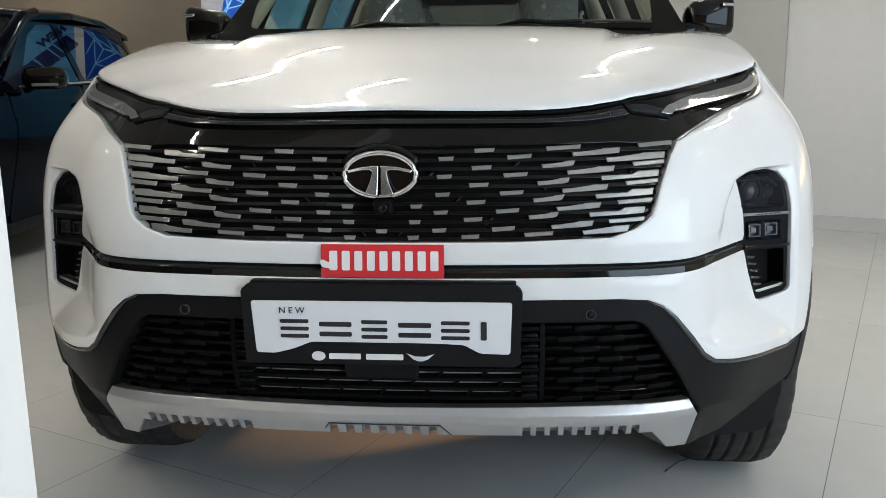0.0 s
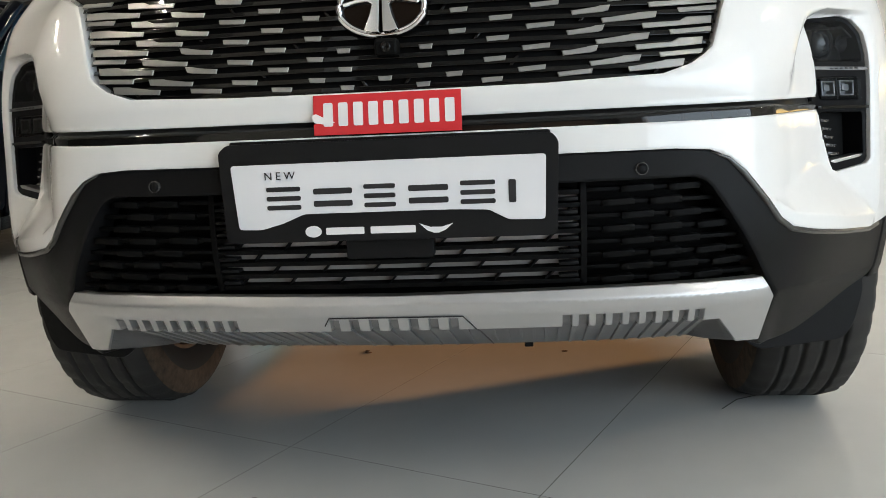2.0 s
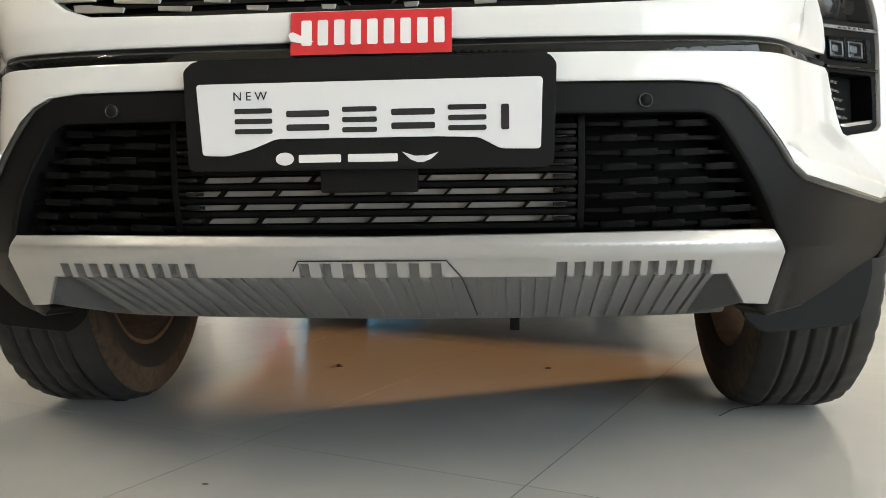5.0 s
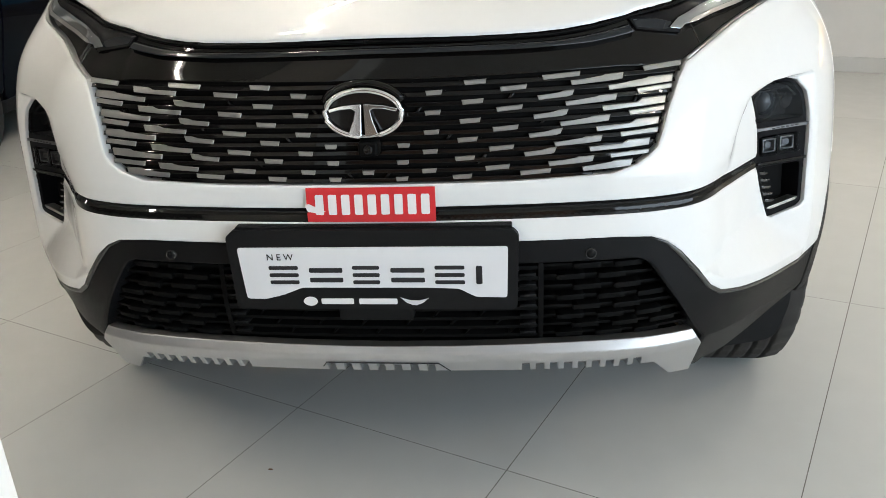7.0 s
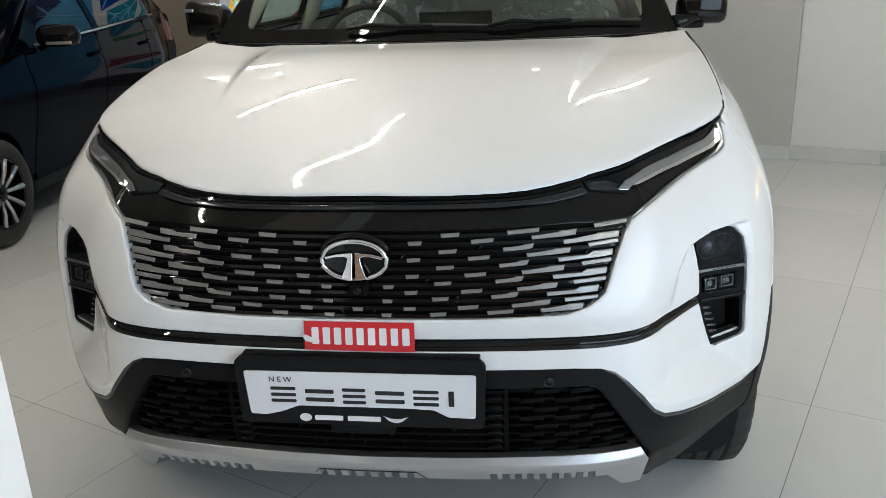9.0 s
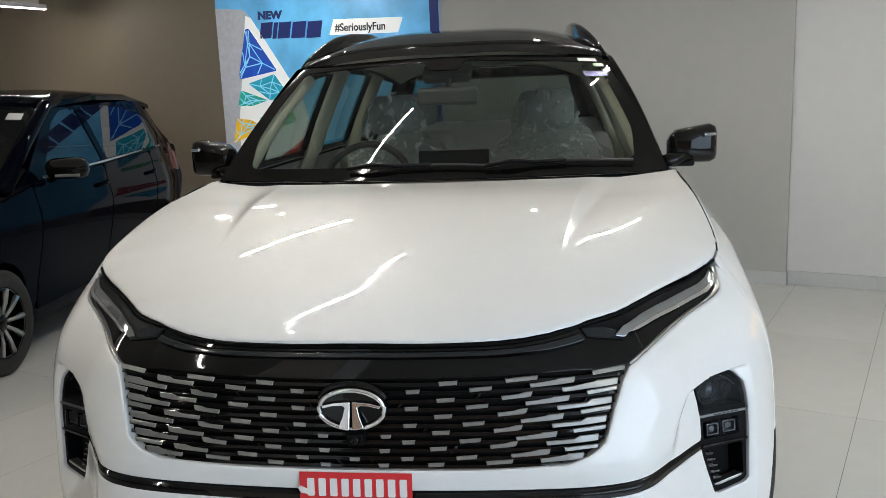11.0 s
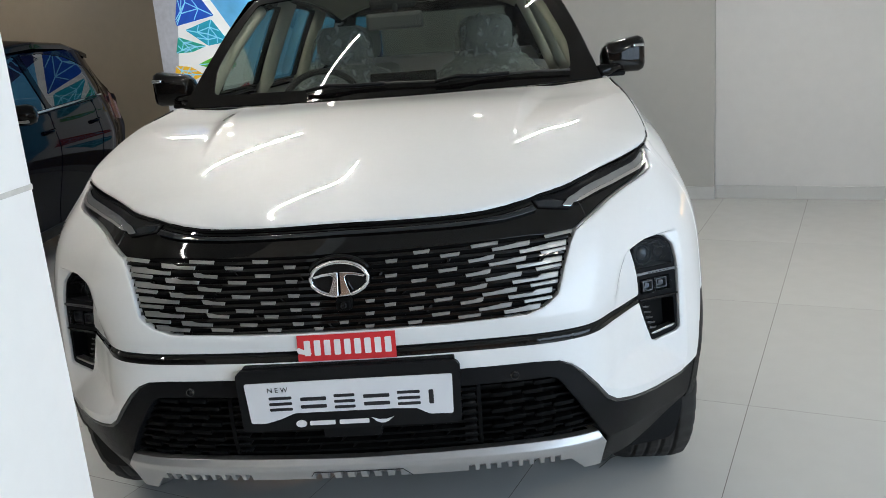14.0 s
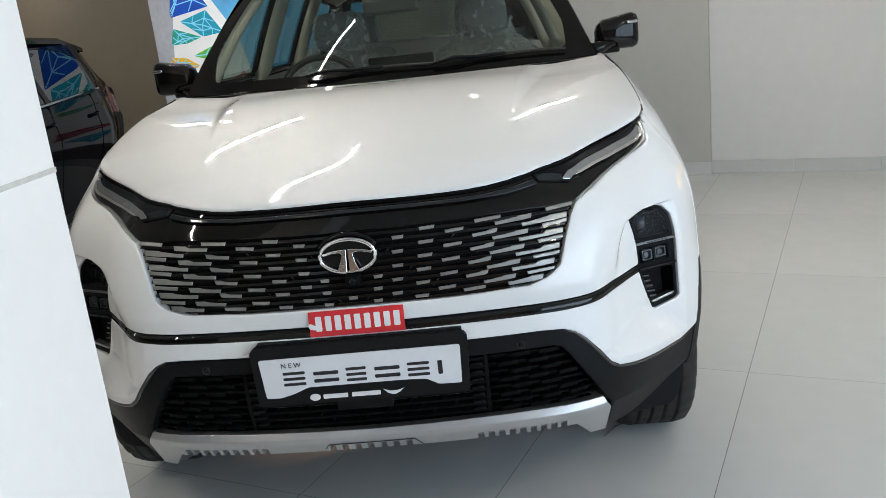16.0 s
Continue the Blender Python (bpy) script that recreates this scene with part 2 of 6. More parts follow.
def lathe(profile, seg=48):
    """Turns (radius, x) pairs round the x axis."""
    bm = bmesh.new()
    rings = [[bm.verts.new((x, r * math.cos(k * math.tau / seg), r * math.sin(k * math.tau / seg))) for k in range(seg)] for r, x in profile]
    for a, b in zip(rings, rings[1:]):
        for k in range(seg):
            bm.faces.new((a[k], b[k], b[(k + 1) % seg], a[(k + 1) % seg]))
    bmesh.ops.recalc_face_normals(bm, faces=bm.faces[:])
    return bm


def inside(poly, x, y):
    """Which of the places (arrays x, y) lie in the outline."""
    res = np.zeros(np.shape(x), bool)
    px, py = poly[:, 0], poly[:, 1]
    for i in range(len(poly)):
        x0, y0, x1, y1 = px[i - 1], py[i - 1], px[i], py[i]
        if y0 != y1:
            res ^= ((y0 > y) != (y1 > y)) & (x < (x1 - x0) * (y - y0) / (y1 - y0) + x0)
    return res


def edge_gap(poly, x, y):
    """Distance of the places to the outline."""
    best = np.full(np.shape(x), 1e9)
    for i in range(len(poly)):
        a, b = poly[i - 1], poly[i]
        d = b - a
        l2 = max(d @ d, 1e-12)
        t = np.clip(((x - a[0]) * d[0] + (y - a[1]) * d[1]) / l2, 0, 1)
        best = np.minimum(best, np.hypot(x - a[0] - t * d[0], y - a[1] - t * d[1]))
    return best


def dense(points, step):
    out = []
    for a, b in zip(points, list(points[1:]) + [points[0]]):
        n = max(1, int(math.ceil(math.dist(a, b) / step)))
        out += [(a[0] + (b[0] - a[0]) * k / n, a[1] + (b[1] - a[1]) * k / n) for k in range(n)]
    return np.array(out)


def rounded(points, radius, n=4):
    """Rounds the corners of an outline."""
    out = []
    m = len(points)
    for i in range(m):
        p, a, b = Vector(points[i]), Vector(points[i - 1]), Vector(points[(i + 1) % m])
        ra = min(radius, 0.45 * (a - p).length)
        rb = min(radius, 0.45 * (b - p).length)
        p0, p2 = p + (a - p).normalized() * ra, p + (b - p).normalized() * rb
        for k in range(n + 1):
            t = k / n
            q = p0 * (1 - t) ** 2 + p * 2 * t * (1 - t) + p2 * t * t
            out.append((q.x, q.y))
    return out


def sheet(outline, surf, step=0.02, thick=0.012, rim=0.004, holes=(), extra=()):
    """A panel cut to an outline out of a curved surface surf(u, v, depth), with rolled edges and a turned-in flange."""
    loops = [dense(outline, step * 0.7)] + [dense(h, step * 0.7) for h in holes]
    allv, edges = [], []
    for lp in loops:
        k = len(allv)
        allv += [tuple(p) for p in lp]
        edges += [(k + i, k + (i + 1) % len(lp)) for i in range(len(lp))]
    lo, hi = loops[0].min(0), loops[0].max(0)
    gx, gy = np.meshgrid(np.arange(lo[0] + step / 2, hi[0], step), np.arange(lo[1] + step / 2, hi[1], step))
    gx = gx + (np.arange(gx.shape[0]) % 2)[:, None] * step * 0.5
    gx, gy = gx.ravel(), gy.ravel()
    if len(extra):
        gx, gy = np.r_[gx, [e[0] for e in extra]], np.r_[gy, [e[1] for e in extra]]

    def within(x, y):
        ok = inside(loops[0], x, y)
        for h in loops[1:]:
            ok &= ~inside(h, x, y)
        return ok

    def gap(x, y):
        g = edge_gap(loops[0], x, y)
        for h in loops[1:]:
            g = np.minimum(g, edge_gap(h, x, y))
        return g

    keep = within(gx, gy) & (gap(gx, gy) > step * 0.35)
    pts = np.stack([gx[keep], gy[keep]], 1)
    # a ring just inside each edge carries the rounding
    for n, lp in enumerate(loops):
        d = np.roll(lp, -1, 0) - np.roll(lp, 1, 0)
        nn = np.stack([-d[:, 1], d[:, 0]], 1) / np.maximum(np.hypot(*d.T), 1e-9)[:, None]
        for sgn in (1, -1):
            q = lp + sgn * nn * rim
            ok = within(q[:, 0], q[:, 1])
            q = q[ok]
            if len(q):
                q = q[gap(q[:, 0], q[:, 1]) > rim * 0.8]
                pts = np.r_[pts, q]
    allv += [tuple(p) for p in pts]
    res = geometry.delaunay_2d_cdt([Vector(v) for v in allv], edges, [], 0, 1e-6)
    vs = np.array([tuple(v) for v in res[0]])
    tris = [f for f in res[2] if len(f) == 3]
    cen = np.array([vs[list(f)].mean(0) for f in tris])
    ok = within(cen[:, 0], cen[:, 1])
    tris = [f for f, k in zip(tris, ok) if k]
    g = gap(vs[:, 0], vs[:, 1])
    dep = rim * np.clip(1 - g / max(rim, 1e-6), 0, 1)
    pos = surf(vs[:, 0], vs[:, 1], dep)
    # true surface normals, tilted outwards over the rolled edge
    e = 1.5e-3
    n_u = surf(vs[:, 0] + e, vs[:, 1], 0 * dep) - surf(vs[:, 0] - e, vs[:, 1], 0 * dep)
    n_v = surf(vs[:, 0], vs[:, 1] + e, 0 * dep) - surf(vs[:, 0], vs[:, 1] - e, 0 * dep)
    nor = np.cross(n_u, n_v)
    nor /= np.maximum(np.linalg.norm(nor, axis=1), 1e-12)[:, None]
    sg = lambda x, y: np.where(within(x, y), 1.0, -1.0) * gap(x, y)
    g_u = sg(vs[:, 0] + e, vs[:, 1]) - sg(vs[:, 0] - e, vs[:, 1])
    g_v = sg(vs[:, 0], vs[:, 1] + e) - sg(vs[:, 0], vs[:, 1] - e)
    out = -(g_u[:, None] * n_u + g_v[:, None] * n_v)
    out /= np.maximum(np.linalg.norm(out, axis=1), 1e-12)[:, None]
    tilt = nor + 0.75 * np.clip(1 - g / max(rim, 1e-6), 0, 1)[:, None] * out
    tilt /= np.maximum(np.linalg.norm(tilt, axis=1), 1e-12)[:, None]
    bm = bmesh.new()
    lay = bm.verts.layers.float_vector.new("facing")
    bv = [bm.verts.new(p) for p in pos]
    for v, t in zip(bv, tilt):
        v[lay] = t
    count = {}
    for f in tris:
        a, b, c = (vs[i] for i in f)
        if (b[0] - a[0]) * (c[1] - a[1]) - (b[1] - a[1]) * (c[0] - a[0]) < 0:
            f = f[::-1]
        try:
            bm.faces.new([bv[i] for i in f]).smooth = True
        except ValueError:
            continue
        for i, j in zip(f, list(f[1:]) + [f[0]]):
            count[(i, j)] = True
    if thick:
        back = surf(vs[:, 0], vs[:, 1], dep + thick)
        dup = {}

        def vert(i, far):
            if (i, far) not in dup:
                dup[(i, far)] = bm.verts.new(back[i] if far else pos[i])
                dup[(i, far)][lay] = out[i]
            return dup[(i, far)]

        for i, j in list(count):
            if (j, i) not in count:
                bm.faces.new((vert(j, 0), vert(i, 0), vert(i, 1), vert(j, 1))).smooth = True
    for v in [v for v in bm.verts if not v.link_faces]:
        bm.verts.remove(v)
    return bm


def spline(xs, ys):
    """A natural cubic through the given stations."""
    x, y = np.array(xs, float), np.array(ys, float)
    n, h = len(x), np.diff(x)
    a, r = np.eye(n), np.zeros(n)
    for i in range(1, n - 1):
        a[i, i - 1 : i + 2] = h[i - 1], 2 * (h[i - 1] + h[i]), h[i]
        r[i] = 6 * ((y[i + 1] - y[i]) / h[i] - (y[i] - y[i - 1]) / h[i - 1])
    m = np.linalg.solve(a, r)

    def f(t):
        t = np.clip(np.asarray(t, float), x[0], x[-1])
        i = np.clip(np.searchsorted(x, t) - 1, 0, n - 2)
        p = (x[i + 1] - t) / h[i]
        q = 1 - p
        return p * y[i] + q * y[i + 1] + ((p**3 - p) * m[i] + (q**3 - q) * m[i + 1]) * h[i] ** 2 / 6

    return f


def ease(x, a, b):
    t = np.clip((np.asarray(x, float) - a) / (b - a), 0, 1)
    return t * t * (3 - 2 * t)


def text_mesh(words, height, material, m, parent, name="lettering", depth=0.0008, weight=0.0):
    """Words as a mesh, their lower left corner at the origin of m, in its x and y."""
    cu = bpy.data.curves.new("words", "FONT")
    cu.body, cu.size, cu.extrude, cu.offset = words, height / 0.7, depth, weight
    ob = bpy.data.objects.new("words", cu)
    scene.collection.objects.link(ob)
    me = bpy.data.meshes.new_from_object(ob.evaluated_get(bpy.context.evaluated_depsgraph_get()))
    bpy.data.objects.remove(ob)
    me.transform(m)
    me.materials.clear()
    me.materials.append(material)
    o = new(name, me)
    if parent is not None:
        o.parent = parent
    return o

# ---- the hall ----


def room_box(name, a0, a1, b0, b1, z0, z1, material, label="", category="", kind="structure", bevel=0.0, parent=None):
    m = Matrix.Translation(room((a0 + a1) / 2, (b0 + b1) / 2, (z0 + z1) / 2)) @ pose(0, 0, 0, 0, 0, ROOM_YAW)
    bm = box((a1 - a0, b1 - b0, z1 - z0), bevel=bevel)
    ob = finish(name, bm, material, parent)
    if parent is None:
        tagged(ob, label, category, "", kind)
    ob.matrix_world = m
    return ob


FLOOR = room_box("floor", LEFT_A - 0.3, RIGHT_A + 0.3, FRONT_B - 0.3, WALL_B + 0.3, -0.2, -0.0003, GROUT, "pale polished tile floor with dark joints", "floor")
room_box("wall_north", LEFT_A - 0.2, 1.30, WALL_B, WALL_B + 0.2, 0, CEIL, PAINTWALL, "plain greige painted showroom back wall", "wall")
# same paint as its neighbour, browner and darker for the weak light here
room_box("wall_dimmed", -9.4, -4.12, WALL_B - 0.06, WALL_B - 0.001, 0, CEIL - 0.001, WALLDIM, "wall behind the parked hatchback, warm dim light put into its colour", "wall")
room_box("wall_pilaster", -4.119, 0.04, WALL_B - 0.06, WALL_B - 0.001, 0, CEIL - 0.001, GREIGE, "shallow greige painted wall projection", "wall", bevel=0.004)
room_box("wall_west", LEFT_A - 0.2, LEFT_A, FRONT_B, WALL_B - 0.001, 0, CEIL, GREIGE, "plain painted showroom side wall", "wall")
room_box("ceiling", LEFT_A - 0.3, RIGHT_A + 0.3, FRONT_B - 0.3, WALL_B + 0.3, CEIL, CEIL + 0.15, CEILM, "plain greige showroom ceiling", "ceiling")
for k, a in enumerate((-8.4, -5.6)):
    room_box("ceiling_beam", a - 0.15, a + 0.15, FRONT_B + 0.2, WALL_B - 0.062, CEIL - 0.16, CEIL - 0.002, CEILM, "boxed-in ceiling beam", "beam", bevel=0.004)
room_box("skirting", -9.4, 0.047, WALL_B - 0.072, WALL_B - 0.0605, 0, 0.1, SKIRT, "grey tile skirting along the wall", "baseboard", bevel=0.002)
for k in range(3):
    a0 = 0.048 + 0.59 * k
    room_box("skirting", a0, min(a0 + 0.587, 1.30), WALL_B - 0.013, WALL_B - 0.0005, 0, 0.1, SKIRT, "grey tile skirting along the wall", "baseboard", bevel=0.002)
# unseen glazed openings: a side beside the camera and a back-wall slot
def glazed(name, a_side, span, fixed, bays, top=2.75, foot=0.15):
    """A shopfront wall: sill, head, posts and panes."""
    lo, hi = span
    w = (hi - lo) / bays

    def put(n, s0, s1, z0, z1, d0, d1, mtl, parent=None, label="", cat=""):
        if a_side:
            return room_box(n, fixed + d0, fixed + d1, s0, s1, z0, z1, mtl, label, cat, parent=parent)
        return room_box(n, s0, s1, fixed + d0, fixed + d1, z0, z1, mtl, label, cat, parent=parent)

    root = put(name, lo, hi, 0, foot, 0, 0.15, PAINTWALL, None, "unseen glazed opening with metal posts", "window")
    put("window_head", lo, hi, top, CEIL, 0, 0.15, PAINTWALL, root)
    for i in range(bays + 1):
        put("post", lo + i * w - 0.04, lo + i * w + 0.04, foot + 0.001, top - 0.001, 0.03, 0.11, FRAME, root)
    for i in range(bays):
        p = put("pane", lo + i * w + 0.042, lo + (i + 1) * w - 0.042, foot + 0.002, top - 0.002, 0.06, 0.068, PANE, root)
        p.visible_shadow = False


# unseen low slot, added and sized to shape the sun patch under the car
glazed("sun_slot", False, (1.342, 3.805), WALL_B + 0.02, 1, 1.09, 0.83)
room_box("wall_north_east", 3.846, RIGHT_A, WALL_B, WALL_B + 0.2, 0, CEIL - 0.001, PAINTWALL, "plain painted showroom back wall", "wall")
glazed("window_1", True, (-4.4, 0.9), RIGHT_A, 4)
# unseen solid stretch, keeps the low sun off the car
room_box("wall_east_far", RIGHT_A, RIGHT_A + 0.2, 0.941, WALL_B - 0.001, 0, CEIL - 0.001, PAINTWALL, "plain painted showroom side wall", "wall")
room_box("wall_east", RIGHT_A, RIGHT_A + 0.2, FRONT_B, -4.441, 0, CEIL - 0.001, PAINTWALL, "plain painted showroom side wall", "wall")
room_box("wall_south", LEFT_A, RIGHT_A, FRONT_B - 0.2, FRONT_B - 0.001, 0, CEIL - 0.001, BROWNWALL, "dark brown painted front wall", "wall")
room_box("ground", -60, 60, -60, 60, -0.5, -0.21, mat("outside_paving", (0.3, 0.29, 0.27), 0.8, grain=0.1, grain_size=2), "grey paved ground outside the shopfront", "ground")

# the white pillar beside the camera
pillar = tagged(finish("pillar", box((0.42, 0.40, CEIL - 0.001), (-0.512, -0.81, CEIL / 2), 0.003), PILLARW), "white painted square pillar with a worn joint", "pillar", "", "structure")
part("joint_filler", soften(box((0.4215, 0.4015, 0.008), (-0.512, -0.81, 1.235)), 0.0005, 1), RAWBAND, pillar, "thin worn joint line")

# ceiling tubes


def tube_lamp(a, b0, b1):
    t = thing("tube_lamp", "slim white linear lamp hung below the ceiling", "lamp", Matrix.Translation(room(a, (b0 + b1) / 2, 2.53)) @ pose(0, 0, 0, 0, 0, ROOM_YAW + 90), "ceiling tube lamps")
    part("housing", box((b1 - b0, 0.042, 0.05), (0, 0, 0.027), 0.004), HOUSING, t)
    part("diffuser", box((b1 - b0 - 0.02, 0.009, 0.006), (0, 0, 0.0)), TUBE, t, "glowing white diffuser")
    for s in (-1, 1):
        part("hanger", tube([(s * (b1 - b0) * 0.4, 0, 0.045), (s * (b1 - b0) * 0.4, 0, CEIL - 2.53)], 0.002, 6), HOUSING, t)
    return t


# lamps at a 1.6 and 3.1 are unseen, added to brighten the right side
for a, b in ((-4.2, 4.3), (-0.25, 2.85), (-2.02, 1.95), (1.6, 2.9), (3.1, 1.9), (3.1, -0.5), (-1.0, 0.98), (-4.2, -0.6), (-1.42, -1.2), (-7.45, 4.1)):
    tube_lamp(a, b - 0.6, b + 0.6)


def downlight(a, b):
    t = thing("downlight", "small round white recessed ceiling lamp", "lamp", Matrix.Translation(room(a, b, CEIL)), "ceiling downlights")
    bm = lathe([(0.026, 0.001), (0.028, -0.012), (0.040, -0.012), (0.044, -0.004), (0.044, 0.001)], 32)
    bm.transform(Matrix.Rotation(radians(-90), 4, "Y"))
    part("ring", bm, HOUSING, t, "", True)
    bm = lathe([(0.0005, 0.004), (0.024, 0.004), (0.025, 0.010)], 32)
    bm.transform(Matrix.Rotation(radians(90), 4, "Y"))
    part("diffuser", bm, TUBE, t, "glowing white diffuser")


downlight(-3.65, 3.6)
downlight(-1.3, 4.06)

# ---- the poster ----
POSTER_L, POSTER_R, POSTER_TOP, POSTER_BOT = -5.42, -2.81, 2.7, 0.35
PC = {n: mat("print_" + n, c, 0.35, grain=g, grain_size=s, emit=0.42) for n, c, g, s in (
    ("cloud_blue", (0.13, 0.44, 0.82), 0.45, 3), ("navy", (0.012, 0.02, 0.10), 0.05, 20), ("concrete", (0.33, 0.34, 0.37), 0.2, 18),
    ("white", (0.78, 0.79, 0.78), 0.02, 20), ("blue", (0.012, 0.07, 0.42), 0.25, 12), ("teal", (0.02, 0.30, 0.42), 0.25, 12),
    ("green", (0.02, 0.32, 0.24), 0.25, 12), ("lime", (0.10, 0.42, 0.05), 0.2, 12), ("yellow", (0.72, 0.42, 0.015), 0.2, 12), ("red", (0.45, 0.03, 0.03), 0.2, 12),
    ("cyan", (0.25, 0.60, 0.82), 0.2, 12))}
poster = thing("poster", "large backlit blue car advertisement with coloured triangles on the wall", "poster",
               Matrix.Translation(room(0, WALL_B - 0.062, 0)) @ pose(0, 0, 0, 0, 0, ROOM_YAW))


def on_poster(name, pts, colour, level, label=""):
    ob = part(name, prism([(a, z) for a, z in pts], 0.0015), PC[colour], poster, label)
    ob.location = (0, -0.012 - 0.002 * level, 0)
    return ob


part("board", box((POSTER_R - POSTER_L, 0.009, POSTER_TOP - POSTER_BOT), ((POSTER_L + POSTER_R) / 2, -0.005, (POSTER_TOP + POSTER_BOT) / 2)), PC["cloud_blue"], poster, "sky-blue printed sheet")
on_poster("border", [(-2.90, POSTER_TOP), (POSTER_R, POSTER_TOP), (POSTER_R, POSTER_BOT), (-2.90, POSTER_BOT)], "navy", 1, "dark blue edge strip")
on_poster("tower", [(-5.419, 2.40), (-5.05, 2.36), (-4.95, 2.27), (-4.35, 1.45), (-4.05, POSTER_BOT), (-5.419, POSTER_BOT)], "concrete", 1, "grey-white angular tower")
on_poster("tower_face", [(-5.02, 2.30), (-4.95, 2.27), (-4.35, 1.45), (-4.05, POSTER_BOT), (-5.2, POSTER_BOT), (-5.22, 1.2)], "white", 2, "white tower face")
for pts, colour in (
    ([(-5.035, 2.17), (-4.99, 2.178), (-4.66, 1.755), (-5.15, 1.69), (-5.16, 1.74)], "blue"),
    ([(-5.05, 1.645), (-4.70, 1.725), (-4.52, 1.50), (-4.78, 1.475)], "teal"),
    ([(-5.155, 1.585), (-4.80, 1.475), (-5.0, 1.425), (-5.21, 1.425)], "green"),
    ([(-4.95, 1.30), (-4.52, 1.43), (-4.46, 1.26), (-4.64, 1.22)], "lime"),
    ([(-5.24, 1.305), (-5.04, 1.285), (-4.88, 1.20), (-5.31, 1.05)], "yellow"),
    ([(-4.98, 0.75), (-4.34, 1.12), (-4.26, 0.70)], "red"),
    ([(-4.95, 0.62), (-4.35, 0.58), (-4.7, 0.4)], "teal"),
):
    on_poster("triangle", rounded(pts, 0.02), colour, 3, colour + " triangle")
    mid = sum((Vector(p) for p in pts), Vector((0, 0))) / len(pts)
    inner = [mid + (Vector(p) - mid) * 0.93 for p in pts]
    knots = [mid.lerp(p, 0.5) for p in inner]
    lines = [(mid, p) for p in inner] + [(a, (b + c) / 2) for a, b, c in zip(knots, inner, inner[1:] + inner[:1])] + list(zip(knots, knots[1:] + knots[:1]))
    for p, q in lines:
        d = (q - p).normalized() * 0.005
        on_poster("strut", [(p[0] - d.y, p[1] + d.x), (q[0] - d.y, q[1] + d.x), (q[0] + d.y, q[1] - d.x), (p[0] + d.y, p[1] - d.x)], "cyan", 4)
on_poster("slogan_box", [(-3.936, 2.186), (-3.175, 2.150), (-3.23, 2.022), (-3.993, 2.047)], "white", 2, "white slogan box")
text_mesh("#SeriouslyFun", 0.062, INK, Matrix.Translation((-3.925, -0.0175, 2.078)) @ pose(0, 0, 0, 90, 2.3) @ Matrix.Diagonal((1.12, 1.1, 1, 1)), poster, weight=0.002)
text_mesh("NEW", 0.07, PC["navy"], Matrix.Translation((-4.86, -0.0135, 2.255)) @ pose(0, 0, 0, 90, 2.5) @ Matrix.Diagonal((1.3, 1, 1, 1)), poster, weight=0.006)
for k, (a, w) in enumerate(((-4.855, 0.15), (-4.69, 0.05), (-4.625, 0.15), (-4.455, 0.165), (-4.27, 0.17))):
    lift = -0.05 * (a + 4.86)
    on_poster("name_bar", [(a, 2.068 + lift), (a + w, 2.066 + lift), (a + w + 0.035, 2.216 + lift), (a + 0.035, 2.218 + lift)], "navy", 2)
for k, (a, w) in enumerate(((-5.32, 0.17), (-5.13, 0.2), (-5.32, 0.3))):
    on_poster("small_bar", [(a, 2.60 - 0.08 * (k == 2)), (a + w, 2.60 - 0.08 * (k == 2)), (a + w, 2.64 - 0.09 * (k == 2)), (a, 2.64 - 0.09 * (k == 2))], "navy", 2)

# ---- the white car: body surface ----
PLAN_U = [0, 0.2, 0.39, 0.5, 0.6, 0.68, 0.76, 0.84, 0.92, 1.02, 1.16, 1.35, 1.6, 2.2, 3.5, 4.9]
PLAN_X = [0, 0.2, 0.39, 0.5, 0.598, 0.672, 0.74, 0.803, 0.862, 0.915, 0.95, 0.960, 0.961, 0.961, 0.961, 0.95]
PLAN_Y = [0.018, 0.022, 0.037, 0.056, 0.095, 0.145, 0.215, 0.295, 0.375, 0.47, 0.6, 0.79, 1.04, 1.64, 2.94, 4.34]


def both(v, s):
    return [s * q for q in v[:0:-1]] + list(v)


plan_x, plan_y = spline(both(PLAN_U, -1), both(PLAN_X, -1)), spline(both(PLAN_U, -1), both(PLAN_Y, 1))
set_front = spline([0.15, 0.24, 0.29, 0.31, 0.36, 0.43, 0.50, 0.6, 0.70, 0.76, 0.80, 0.885, 0.94, 0.99, 1.02, 1.07, 1.12, 1.3],
                   [0.40, 0.24, 0.15, 0.11, 0.045, 0.015, 0, 0, 0.008, 0.015, 0.022, 0.04, 0.06, 0.092, 0.11, 0.16, 0.22, 0.45])
set_side = spline([0.1, 0.3, 0.5, 0.7, 0.86, 0.92, 0.98, 1.02, 1.065, 1.12, 1.2, 1.3], [0.06, 0.02, 0, 0, 0, 0.012, 0.045, 0.08, 0.13, 0.2, 0.32, 0.48])


side_tuck = spline([0.1, 0.70, 0.80, 0.86, 0.91, 0.97, 1.02, 1.055, 1.0745, 1.3], [0, 0, 0.011, 0.018, 0.024, 0.026, 0.022, 0.010, 0, 0])


def shoulder(y):
    """How far the shoulder line has risen at a place along the car."""
    y = np.asarray(y, float)
    return 0.161 * np.clip(y - 0.545, 0, 0.9) + 0.022 * np.sin(np.pi * np.clip((y - 0.5) / 0.95, 0, 1)) ** 2


